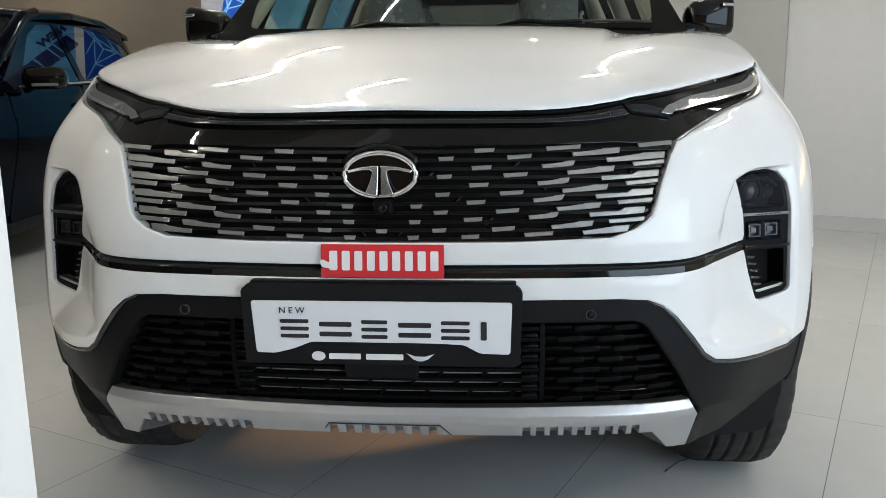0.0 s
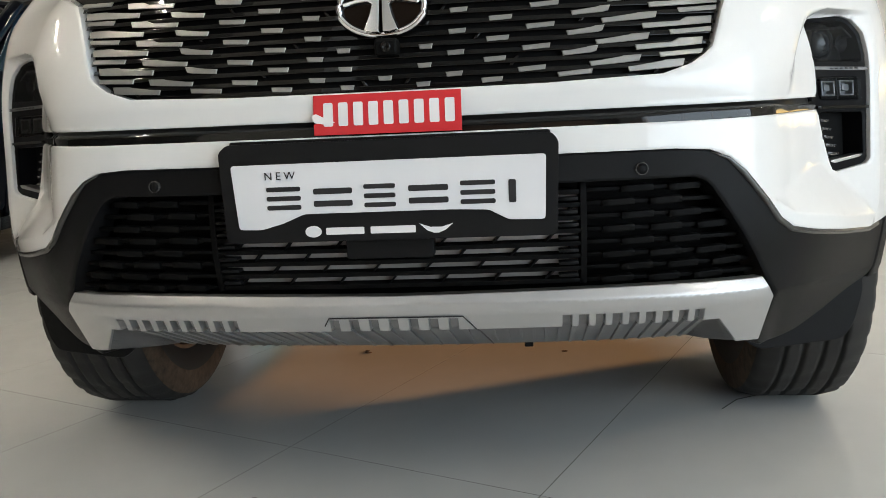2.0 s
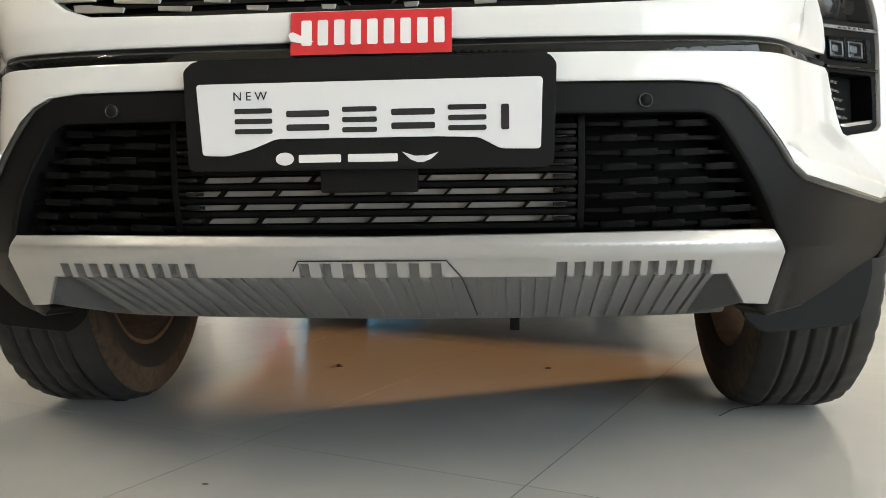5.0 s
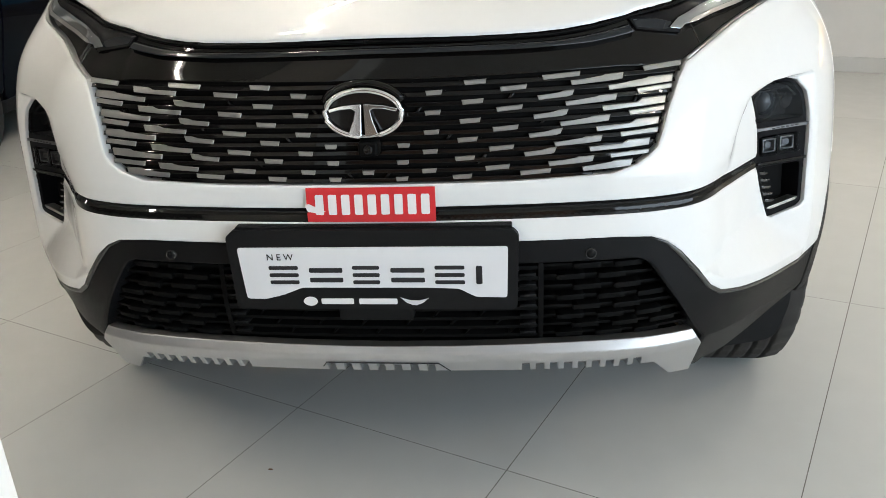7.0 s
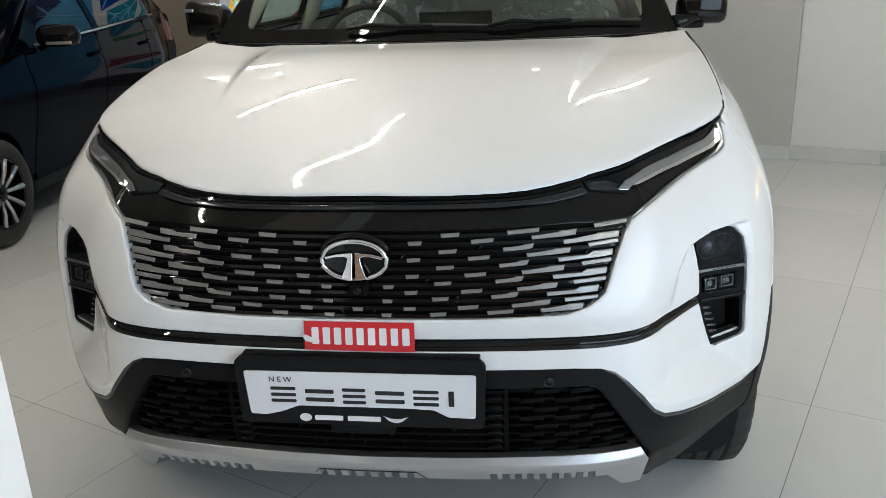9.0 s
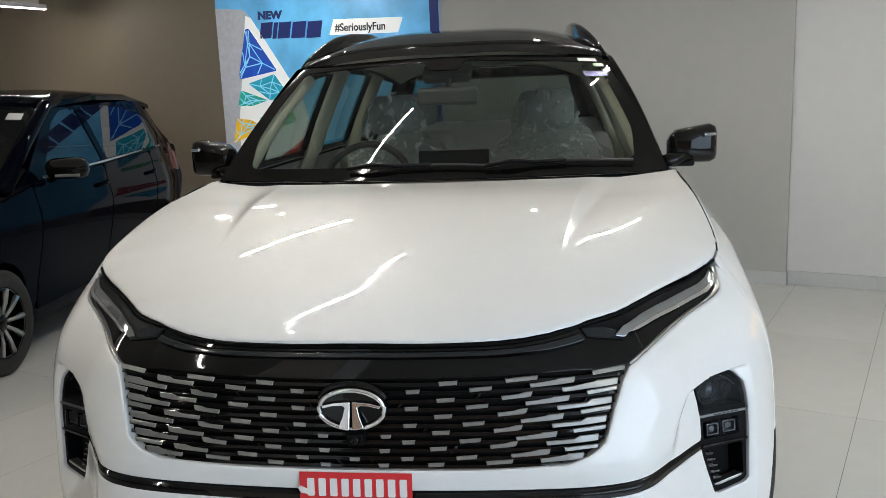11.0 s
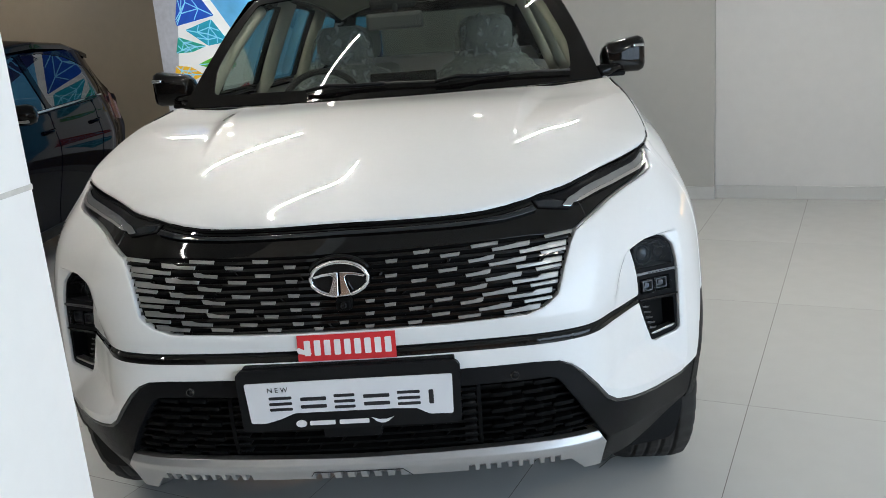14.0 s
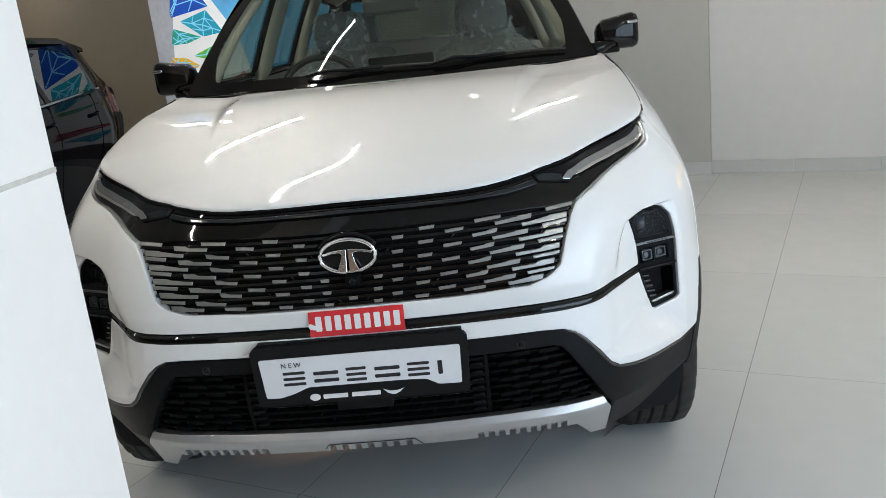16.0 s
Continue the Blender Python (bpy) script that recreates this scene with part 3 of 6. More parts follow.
def skin(u, z, d=0.0):
    """The outer skin of nose and flanks: u runs round the plan from the middle of the nose, z is the height, d the depth below the skin."""
    u, z = np.asarray(u, float), np.asarray(z, float)
    x, y, e = plan_x(u), plan_y(u), 1e-3
    tx, ty = plan_x(u + e) - plan_x(u - e), plan_y(u + e) - plan_y(u - e)
    l = np.hypot(tx, ty)
    nx, ny = ty / l, -tx / l
    zs = z - shoulder(y) * ease(z, 0.85, 1.05)
    w = ease(abs(u), 0.72, 1.1)
    g = 1 + 0.5 * np.clip(abs(u) / 0.5, 0, 1) ** 2 * ease(z, 0.75, 0.9)
    i = set_front(z) * g * (1 - w) + set_side(zs) * w + side_tuck(zs) * ease(abs(u), 0.90, 1.06) + d
    return np.stack([x - nx * i, y - ny * i, z + 0 * x], -1)


def ledge(u):
    """Height of the crease under the lamp hollow."""
    return np.interp(abs(u), [0.60, 0.64, 0.774, 0.887], [0.560, 0.538, 0.516, 0.502])


LAMP_IN, LAMP_OUT, HOLLOW = 0.80, 0.899, 0.056


def wide(points):
    """Lamp outlines drawn out towards the wing."""
    return [(0.80 + (u - 0.80) * (1.14 if u > 0.80 else 1), z - 0.008) for u, z in points]


def hollow_depth(u, z):
    """The wall runs in almost straight from beside the grille to the lamp; a short outer wall stands beyond it."""
    u = abs(np.asarray(u, float))
    t = np.clip((u - 0.54) / (LAMP_IN - 0.54), 0, 1)
    return HOLLOW * (1 - (1 - t) ** 1.5) * ease(t, -0.08, 0.55) * np.interp(u, [LAMP_IN, LAMP_OUT, 0.911], [1, 0.12, 0])


def lid(u, z):
    """The hollow closes above the lamp, sharply beside it and gently towards the grille."""
    top = np.interp(abs(u), [0.54, 0.68, 0.80, 0.92], [0.907, 0.860, 0.869, 0.870])
    return ease((top - z) / np.interp(abs(u), [0.54, 0.68, 0.74, 0.80], [0.26, 0.15, 0.045, 0.010]), 0.0, 1.0)


def hollow_height(u, z):
    """A shelf rises from the ledge to the lamp."""
    return np.clip((z - ledge(u)) / (0.603 - ledge(u)), 0, 1) * lid(u, z)


def scoop(u, z):
    """Depth of the hollow round the headlamp: the shelf meets the wall in a crease."""
    shelf = HOLLOW * np.clip((z - ledge(u)) / (0.603 - ledge(u)), 0, 1)
    wall, soft = hollow_depth(u, z), 0.008
    blend = np.clip(0.5 + 0.5 * (wall - shelf) / soft, 0, 1)
    return np.maximum(0, wall + (shelf - wall) * blend - soft * blend * (1 - blend) * np.clip(shelf / 0.01, 0, 1)) * lid(u, z)


def tuck(u, z):
    """The upper bumper rolls in above the black strip."""
    return 0.006 * ease(z, 0.755, 0.713) * (z > 0.7) * ease(abs(u), 0.74, 0.62)


def bumper(u, z, d=0.0):
    """The bumper's skin with the lamp hollow; the floor of the hollow is flat across the lamp."""
    u, z = np.asarray(u, float), np.asarray(z, float)
    p = skin(u, z, d + scoop(u, z) + tuck(u, z))
    t = np.clip((abs(u) - LAMP_IN) / (LAMP_OUT - LAMP_IN), 0, 1)
    side = np.where(u < 0, -1.0, 1.0)
    a, b = skin(side * LAMP_IN, z, d + hollow_depth(LAMP_IN, z)), skin(side * LAMP_OUT, z, d + hollow_depth(LAMP_OUT, z))
    uu = side * (LAMP_IN + t * (LAMP_OUT - LAMP_IN))
    flat = a + (b - a) * t[..., None] - skin(uu, z, d + hollow_depth(uu, z))
    return p + flat * hollow_height(u, z)[..., None]


def at_depth(k, base=skin):
    return lambda u, z, d=0.0: base(u, z, d + k)


def mirrored(half):
    """A closed outline across the middle from its right half, given from one middle point to the other."""
    return list(half) + [(-u, z) for u, z in half[::-1] if abs(u) > 1e-6]


def both_sides(fn):
    for s in (1, -1):
        fn(s)


def flip(points, s):
    return [(s * u, z) for u, z in points]


suv = thing("suv", "large white sport utility vehicle with black roof and grille", "car")

edge_z = spline([0, 0.27, 0.34, 0.49, 0.76, 0.9, 1.04, 1.10], [0.995, 0.993, 0.994, 1.0095, 1.033, 1.05, 1.072, 1.079])
crest = [(u, float(1.0745 + shoulder(plan_y(u)))) for u in (1.15, 1.3, 1.5, 1.7, 1.95)]

# upper bumper, white, with the lamp hollow
LAMP = wide([(0.8007, 0.862), (0.858, 0.868), (0.8729, 0.862), (0.8848, 0.838), (0.887, 0.80), (0.887, 0.735), (0.8863, 0.612), (0.8788, 0.603), (0.8297, 0.593), (0.8208, 0.598), (0.8134, 0.63), (0.797, 0.70), (0.8, 0.78)])
CLAD_TOP = [(0, 0.650), (0.28, 0.650), (0.44, 0.650), (0.495, 0.646), (0.524, 0.634), (0.548, 0.612), (0.586, 0.566), (0.610, 0.534), (0.636, 0.516), (0.683, 0.506), (0.774, 0.492), (0.887, 0.478), (0.975, 0.487)]
NOSE_EDGE = [(0.955, 1.018), (0.78, 0.975), (0.645, 0.946), (0.594, 0.930), (0.570, 0.908), (0.536, 0.858), (0.508, 0.802), (0.492, 0.790), (0.470, 0.777), (0.425, 0.763), (0.25, 0.757), (0, 0.756)]
ROWS_Z = (0.858, 0.861, 0.864, 0.867, 0.870, 0.874, 0.600)
crease = [(s * u, z) for s in (1, -1) for z in ROWS_Z for u in np.arange(0.61, 0.92, 0.008)]
crease += [(s * u, float(ledge(u)) + k) for s in (1, -1) for k in (-0.003, 0.003) for u in np.arange(0.62, 0.90, 0.008)]
for u in np.arange(0.60, 0.80, 0.006):
    fold_z = float(ledge(u) + (0.603 - ledge(u)) * hollow_depth(u, 0.6) / HOLLOW)
    crease += [(s * u, fold_z + k) for s in (1, -1) for k in (-0.005, 0.0, 0.005)]
crease += [(s * u, z) for s in (1, -1) for u in (0.901, 0.911, 0.915) for z in np.arange(0.52, 0.87, 0.012)]
SEAM = [(0.998, 0.575), (1.024, 0.645), (1.050, 0.715), (1.062, 0.80), (1.062, 0.90), (1.056, 0.99), (1.043, 1.052)]
shell_half = CLAD_TOP + SEAM + [(1.030, 1.0605), (1.006, 1.045)] + NOSE_EDGE
slot_half = [(0, 0.690), (0.5, 0.691), (0.62, 0.6935), (0.7975, 0.697)] + LAMP[-3:3:-1] + LAMP[3::-1] + LAMP[:-2:-1] + [(0.7968, 0.7185), (0.62, 0.7165), (0.5, 0.715), (0, 0.7135)]
part("front_bumper", sheet(mirrored(shell_half), bumper, 0.016, 0.02, 0.004, holes=[mirrored(slot_half)], extra=crease), WHITE, suv, "white painted front bumper")


def strip_surf(u, z, d=0.0):
    """Upright below, leaning back above a crease."""
    fold = 0.7005 + 0.006 * np.clip(abs(np.asarray(u, float)) / 0.78, 0, 1)
    return skin(u, z, d + scoop(u, z) + 0.004 + 1.15 * np.clip(z - fold, 0, 1))


strip_rows = [(u, 0.7005 + 0.006 * abs(u) / 0.78 + k) for k in (-0.0012, 0.0012, 0.006) for u in np.arange(-0.79, 0.791, 0.008)]
part("bumper_strip", sheet(mirrored([(0, 0.7135), (0.5, 0.715), (0.62, 0.7165), (0.797, 0.7185), (0.797, 0.6968), (0.62, 0.6935), (0.5, 0.6905), (0, 0.6895)][::-1]), strip_surf, 0.012, 0.01, 0.001, extra=strip_rows), STRIP, suv, "gloss black bumper strip")

# cladding
clad_half = CLAD_TOP + [(0.990, 0.45), (0.992, 0.395), (0.96, 0.375), (0.87, 0.352), (0.80, 0.325), (0.72, 0.300), (0.64, 0.292), (0.622, 0.310), (0.628, 0.409), (0.600, 0.442), (0.498, 0.590), (0.487, 0.600), (0.47, 0.606), (0, 0.604)]


def clad_surf(u, z, d=0.0):
    """The cladding folds under below a crease beside the skid plate."""
    u, z = np.asarray(u, float), np.asarray(z, float)
    side = ease(abs(u), 0.60, 0.66)
    low = np.clip(np.interp(abs(u), [0.62, 0.76, 0.97], [0.410, 0.405, 0.388]) - z, 0, 1) * side
    p = np.array(skin(u, z + low, d + 0.006))
    p[..., 1] += 0.85 * low
    p[..., 2] = z
    return p


clad_fold = [(s * u, float(np.interp(u, [0.62, 0.76, 0.97], [0.410, 0.405, 0.388])) + k) for s in (1, -1) for k in (-0.003, 0.003) for u in np.arange(0.635, 0.98, 0.012)]
part("cladding", sheet(mirrored(clad_half), clad_surf, 0.018, 0.05, 0.005, extra=clad_fold), MATT, suv, "matt black lower bumper cladding")

# edge tube in a paler plastic for the light caught along the bevel
for s in (1, -1):
    lip = [Vector(skin(s * (a[0] + (b[0] - a[0]) * t), a[1] + (b[1] - a[1]) * t - 0.003, 0.006)) for a, b in zip(CLAD_TOP[3:-1], CLAD_TOP[4:]) for t in (0.0, 0.5)]
    part("cladding_edge_glint", tube(lip, [min(0.0058, 0.001 + 0.0012 * k) for k in range(len(lip))], 8), LIP, suv, "cladding edge in paler plastic for its highlight", True)


def deflector(s):
    bm = prism(rounded([(0.0, 0.39), (0.262, 0.405), (0.268, 0.34), (0.25, 0.275), (0.228, 0.246), (0.05, 0.238), (0.01, 0.27)], 0.02), 0.008, 0.002)
    bm.transform(Matrix.Translation((0.60, 0.365, 0)) @ Matrix.Rotation(radians(14), 4, "Z"))
    if s < 0:
        bm.transform(Matrix.Diagonal((-1, 1, 1, 1)))
        bmesh.ops.reverse_faces(bm, faces=bm.faces[:])
    part("wheel_deflector", bm, MATT, suv, "black flap before the wheel")


both_sides(deflector)

# black nose panel between bonnet and grille, with the light bar
nose_half = [(0, 0.928), (0.3, 0.930), (0.45, 0.932), (0.52, 0.928), (0.592, 0.9315), (0.643, 0.947), (0.78, 0.976), (0.957, 1.0195), (1.004, 1.045), (1.02, 1.062)] + [(u, float(edge_z(u)) - 0.006) for u in (1.0, 0.9, 0.8, 0.7, 0.6, 0.49, 0.34, 0.27, 0.15, 0)]
part("nose_panel", sheet(mirrored(nose_half), at_depth(0.012), 0.014, 0.02, 0.003), GLOSS, suv, "gloss black nose panel")
bar_half = [(0, 0.9715), (0.29, 0.9695), (0.40, 0.973), (0.498, 0.983)] + [(u, float(edge_z(u)) - 0.0155) for u in (0.486, 0.40, 0.34, 0.27, 0.13, 0)]
part("light_bar", sheet(mirrored(bar_half), at_depth(-0.002), 0.008, 0.016, 0.003), SMOKE, suv, "smoked full-width light bar")


def daylamp(s):
    DRL = [(0.492, 1.003), (0.507, 0.985), (0.60, 0.975), (0.612, 0.973), (0.624, 0.983), (0.664, 0.985), (0.80, 1.000), (0.90, 1.018), (0.945, 1.030), (0.985, 1.050), (0.99, 1.062), (0.90, 1.044), (0.76, 1.026), (0.62, 1.012)]
    lamp = part("daytime_lamp", sheet(flip(DRL, s), at_depth(0.006), 0.012, 0.014, 0.002), LAMPBLACK, suv, "slim dark daytime running lamp")
    part("light_guide", sheet(flip(rounded([(0.585, 0.984), (0.615, 0.980), (0.63, 0.9865), (0.66, 0.9875), (0.80, 1.003), (0.90, 1.0205), (0.945, 1.032), (0.980, 1.051), (0.974, 1.057), (0.94, 1.047), (0.90, 1.038), (0.80, 1.022), (0.70, 1.011), (0.62, 0.998)], 0.006), s), at_depth(-0.004), 0.01, 0.01, 0.003), LIGHTGUIDE, lamp, "glossy smoked light guide")
    # chrome strip added for the bright reflection low on the smoked guide
    part("guide_glint", sheet(flip([(0.64, 0.9885), (0.66, 0.9890), (0.80, 1.0045), (0.90, 1.0220), (0.944, 1.0335), (0.976, 1.0512), (0.972, 1.0545), (0.94, 1.0390), (0.90, 1.0280), (0.80, 1.0105), (0.66, 0.9945)], s), at_depth(-0.0065), 0.01, 0.006, 0.0012), CHROME, lamp, "chrome strip for the guide's bright reflection")
    part("tip_trim", sheet(flip([(0.855, 0.9965), (0.957, 1.0210), (1.003, 1.0465), (1.014, 1.0600), (1.001, 1.0600), (0.986, 1.0460), (0.945, 1.0265), (0.90, 1.0110)], s), at_depth(0.0015), 0.01, 0.008, 0.0015), SATIN, lamp, "bright wedge along the lamp tip")
    seam = [Vector(skin(s * u, z, 0.0115)) for u, z in ((0.655, 0.951), (0.657, 0.962), (0.660, 0.9735), (0.661, 0.984))]
    part("panel_seam", tube(seam, 0.0010, 6), LIP, lamp)
    part("inner_lens", sheet(flip([(0.508, 0.989), (0.575, 0.982), (0.612, 0.982), (0.60, 0.992), (0.56, 1.000), (0.500, 1.001)], s), at_depth(0.0045), 0.01, 0.006, 0.001), SMOKE, lamp)


both_sides(daylamp)
for s in (1, -1):
    trim = [Vector(skin(s * u, z, 0.007)) for u, z in [(0.60, 0.934), (0.645, 0.9475), (0.71, 0.9615), (0.78, 0.977), (0.86, 0.996), (0.955, 1.0195)]]
    part("nose_trim", tube(trim, 0.0028, 6), SATIN, suv, "thin bright edge strip", True)


UP_CAVITY = rounded([(0.8052, 0.790), (0.8052, 0.856), (0.8543, 0.861), (0.8684, 0.856), (0.8796, 0.834), (0.8818, 0.788)], 0.006)
FOG_CAVITY = rounded([(0.8104, 0.722), (0.8104, 0.760), (0.8729, 0.759), (0.8744, 0.719)], 0.004)
POCKET = rounded([(0.8112, 0.700), (0.8796, 0.697), (0.8803, 0.618), (0.8327, 0.608), (0.8238, 0.612)], 0.006)


def headlamp(s):
    deep = lambda k: at_depth(k, bumper)
    root = part("headlamp", sheet(flip(rounded(LAMP, 0.006), s), deep(0.008), 0.014, 0.04, 0.003, holes=[flip(wide(h), s) for h in (UP_CAVITY, FOG_CAVITY, POCKET)]), LAMPBLACK, suv, "tall black headlamp cluster")
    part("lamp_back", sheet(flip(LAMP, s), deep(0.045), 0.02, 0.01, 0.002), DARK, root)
    lens = part("lens", sheet(flip(wide(UP_CAVITY), s), deep(0.005), 0.014, 0.0, 0.0015), LENS, root, "clear lamp lens")
    lens.visible_shadow = False
    part("lens_step", sheet(flip(wide([(0.8074, 0.842), (0.8074, 0.846), (0.8639, 0.850), (0.8758, 0.831), (0.8729, 0.829), (0.8625, 0.846)]), s), deep(0.012), 0.012, 0.03, 0.001), LAMPBLACK, root)
    part("fog_lens", sheet(flip(wide(FOG_CAVITY), s), deep(0.004), 0.014, 0.0, 0.0015), LENS, root, "clear lower lamp lens")

    def round_part(name, u, z, depth, profile, material, label=""):
        u, z = wide([(u, z)])[0]
        c = Vector(bumper(s * u, z, depth))
        n = (Vector(bumper(s * u, z, 0)) - Vector(bumper(s * u, z, 0.01)) + Vector((0, -0.006, 0))).normalized()
        bm = lathe(profile, 28)
        bm.transform(Matrix.Translation(c) @ n.to_track_quat("X", "Z").to_matrix().to_4x4())
        return part(name, bm, material, root, label, True)

    round_part("projector", 0.8387, 0.820, 0.026, [(0.0004, 0.011), (0.010, 0.010), (0.019, 0.006), (0.025, -0.001), (0.0265, -0.006)], SMOKE, "round projector lens")
    round_part("projector_ring", 0.8387, 0.820, 0.026, [(0.0268, -0.008), (0.0275, 0.0), (0.031, 0.002), (0.034, -0.004)], MATT, "dull black ring")
    round_part("side_reflector", 0.8692, 0.820, 0.03, [(0.0004, -0.006), (0.008, -0.004), (0.014, 0.003), (0.016, 0.004)], LAMPBLACK)
    for u0, u1 in ((0.8165, 0.8375), (0.8445, 0.8675)):
        pane = [(u0, 0.7275), (u1, 0.7265), (u1, 0.7535), (u0, 0.7545)]
        hole = [(u0 + 0.0025, 0.7305), (u1 - 0.0025, 0.7295), (u1 - 0.0025, 0.7505), (u0 + 0.0025, 0.7515)]
        part("fog_frame", sheet(flip(wide(pane), s), deep(0.010), 0.01, 0.012, 0.0006, holes=[flip(wide(hole), s)]), BULB, root, "dull square reflector frame")
        part("fog_reflector", sheet(flip(wide(hole), s), deep(0.022), 0.006, 0.002, 0.0006), BULB, root, "small square reflector")
        part("fog_bulb", sheet(flip(wide(rounded([(u0 + 0.006, 0.736), (u1 - 0.006, 0.735), (u1 - 0.006, 0.747), (u0 + 0.006, 0.748)], 0.003)), s), deep(0.012), 0.006, 0.010, 0.0015), BULB, root, "dull square lamp element")
    part("reflector_wall", sheet(flip(wide([(0.8402, 0.722), (0.8424, 0.722), (0.8416, 0.759), (0.8394, 0.759)]), s), deep(0.010), 0.012, 0.03, 0.0008), LAMPBLACK, root)
    part("lamp_bar", sheet(flip(wide([(0.8, 0.7735), (0.8863, 0.7705), (0.8863, 0.7765), (0.8, 0.7795)]), s), deep(0.004), 0.012, 0.012, 0.001), ALLOYBAR, root, "bright horizontal lamp bar")
    for k in range(6):
        u = 0.826 + 0.0075 * k
        part("bar_mark", sheet(flip(wide([(u, 0.7738), (u + 0.005, 0.7736), (u + 0.005, 0.7762), (u, 0.7764)]), s), deep(0.0032), 0.01, 0.001, 0.0003), INK, root)
    part("fog_sill", sheet(flip(wide([(0.803, 0.706), (0.8848, 0.703), (0.8848, 0.708), (0.803, 0.711)]), s), deep(0.003), 0.012, 0.02, 0.001), GLOSS, root)
    for k in range(5):
        z = 0.688 - 0.015 * k
        u = 0.812 + 0.0035 * k
        part("fin", sheet(flip(wide([(u, z - 0.005), (u + 0.016, z - 0.007), (u + 0.018, z - 0.003), (u, z + 0.001)]), s), deep(0.014), 0.01, 0.012, 0.0008), LIP, root)
    part("lamp_foot", sheet(flip(wide([(0.8297, 0.607), (0.8796, 0.616), (0.8796, 0.622), (0.8268, 0.613)]), s), deep(0.010), 0.012, 0.02, 0.001), SATIN, root, "bright foot strip")


both_sides(headlamp)

# grille: cavity, ribs, satin bars
grille_half = [(0, 0.752), (0.25, 0.753), (0.425, 0.759), (0.470, 0.773), (0.496, 0.788), (0.512, 0.802), (0.541, 0.858), (0.575, 0.910), (0.600, 0.934), (0.5, 0.936), (0, 0.934)]
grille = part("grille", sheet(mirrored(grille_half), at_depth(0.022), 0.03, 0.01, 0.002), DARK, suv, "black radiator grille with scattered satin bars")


def edge_u(z):
    """Half width of the grille opening at a height."""
    return float(np.interp(z, [0.757, 0.763, 0.777, 0.790, 0.802, 0.858, 0.908, 0.930], [0.25, 0.425, 0.470, 0.492, 0.508, 0.536, 0.570, 0.594]))


for k in range(11):
    z = 0.762 + 0.0158 * k
    w = edge_u(z) - 0.004
    part("rib", sheet([(-w, z - 0.0035), (w, z - 0.0035), (w, z + 0.0035), (-w, z + 0.0035)], at_depth(0.0095), 0.03, 0.012, 0.0012), GLOSS, grille)
for k in range(9):
    for s in (1, -1):
        u0 = s * (0.03 + 0.055 * k)
        z0 = 0.765 + 0.021 * ((k * 5) % 7)
        part("tie", sheet([(u0 - 0.003, z0), (u0 + 0.003, z0), (u0 + s * 0.012 + 0.003, z0 + 0.0155), (u0 + s * 0.012 - 0.003, z0 + 0.0155)], at_depth(0.0125), 0.03, 0.01, 0.001), GLOSS, grille)


def chip(pts, s):
    """A flat satin inlay with a narrow chamfer, let into the ribs."""
    pts = flip(pts, s)
    if sum(a[0] * b[1] - b[0] * a[1] for a, b in zip(pts, pts[1:] + pts[:1])) < 0:
        pts = pts[::-1]
    n = len(pts)
    inner = []
    for k in range(n):
        p, a, b = Vector(pts[k]), Vector(pts[k - 1]), Vector(pts[(k + 1) % n])
        d0, d1 = (p - a).normalized(), (b - p).normalized()
        m0, m1 = Vector((-d0.y, d0.x)), Vector((-d1.y, d1.x))
        m = (m0 + m1) / max(1 + m0.dot(m1), 0.4)
        inner.append(tuple(p + m * 0.0009))
    bm = bmesh.new()
    rings = [[bm.verts.new(skin(u, z, d)) for u, z in ring] for ring, d in ((pts, 0.0105), (pts, 0.0082), (inner, 0.0074))]
    for a, b in zip(rings, rings[1:]):
        for k in range(n):
            bm.faces.new((a[k], a[(k + 1) % n], b[(k + 1) % n], b[k]))
    bmesh.ops.triangulate(bm, faces=[bm.faces.new(rings[-1])])
    part("satin_bar", bm, BARS, grille)


def plain(u0, u1, z, tilt=0.002, h=0.0037):
    return [(u0 + 0.0015, z - h - tilt / 2), (u1 - 0.001, z - h + tilt / 2), (u1 + 0.001, z + h + tilt / 2), (u0 - 0.0005, z + h - tilt / 2)]


def stepped(u0, u1, z, rise=0.0095, knee=0.52, h=0.0036):
    k = u0 + (u1 - u0) * knee
    return [(u0 + 0.001, z - h), (k + 0.012, z - h + 0.003), (u1 - 0.004, z - h + 0.005), (u1, z + h + rise), (k + 0.008, z + h + rise - 0.001), (k - 0.004, z + h + 0.002), (u0 - 0.001, z + h)]


def rows(n, first, last):
    return [first + (last - first) * k / max(n - 1, 1) for k in range(n)]


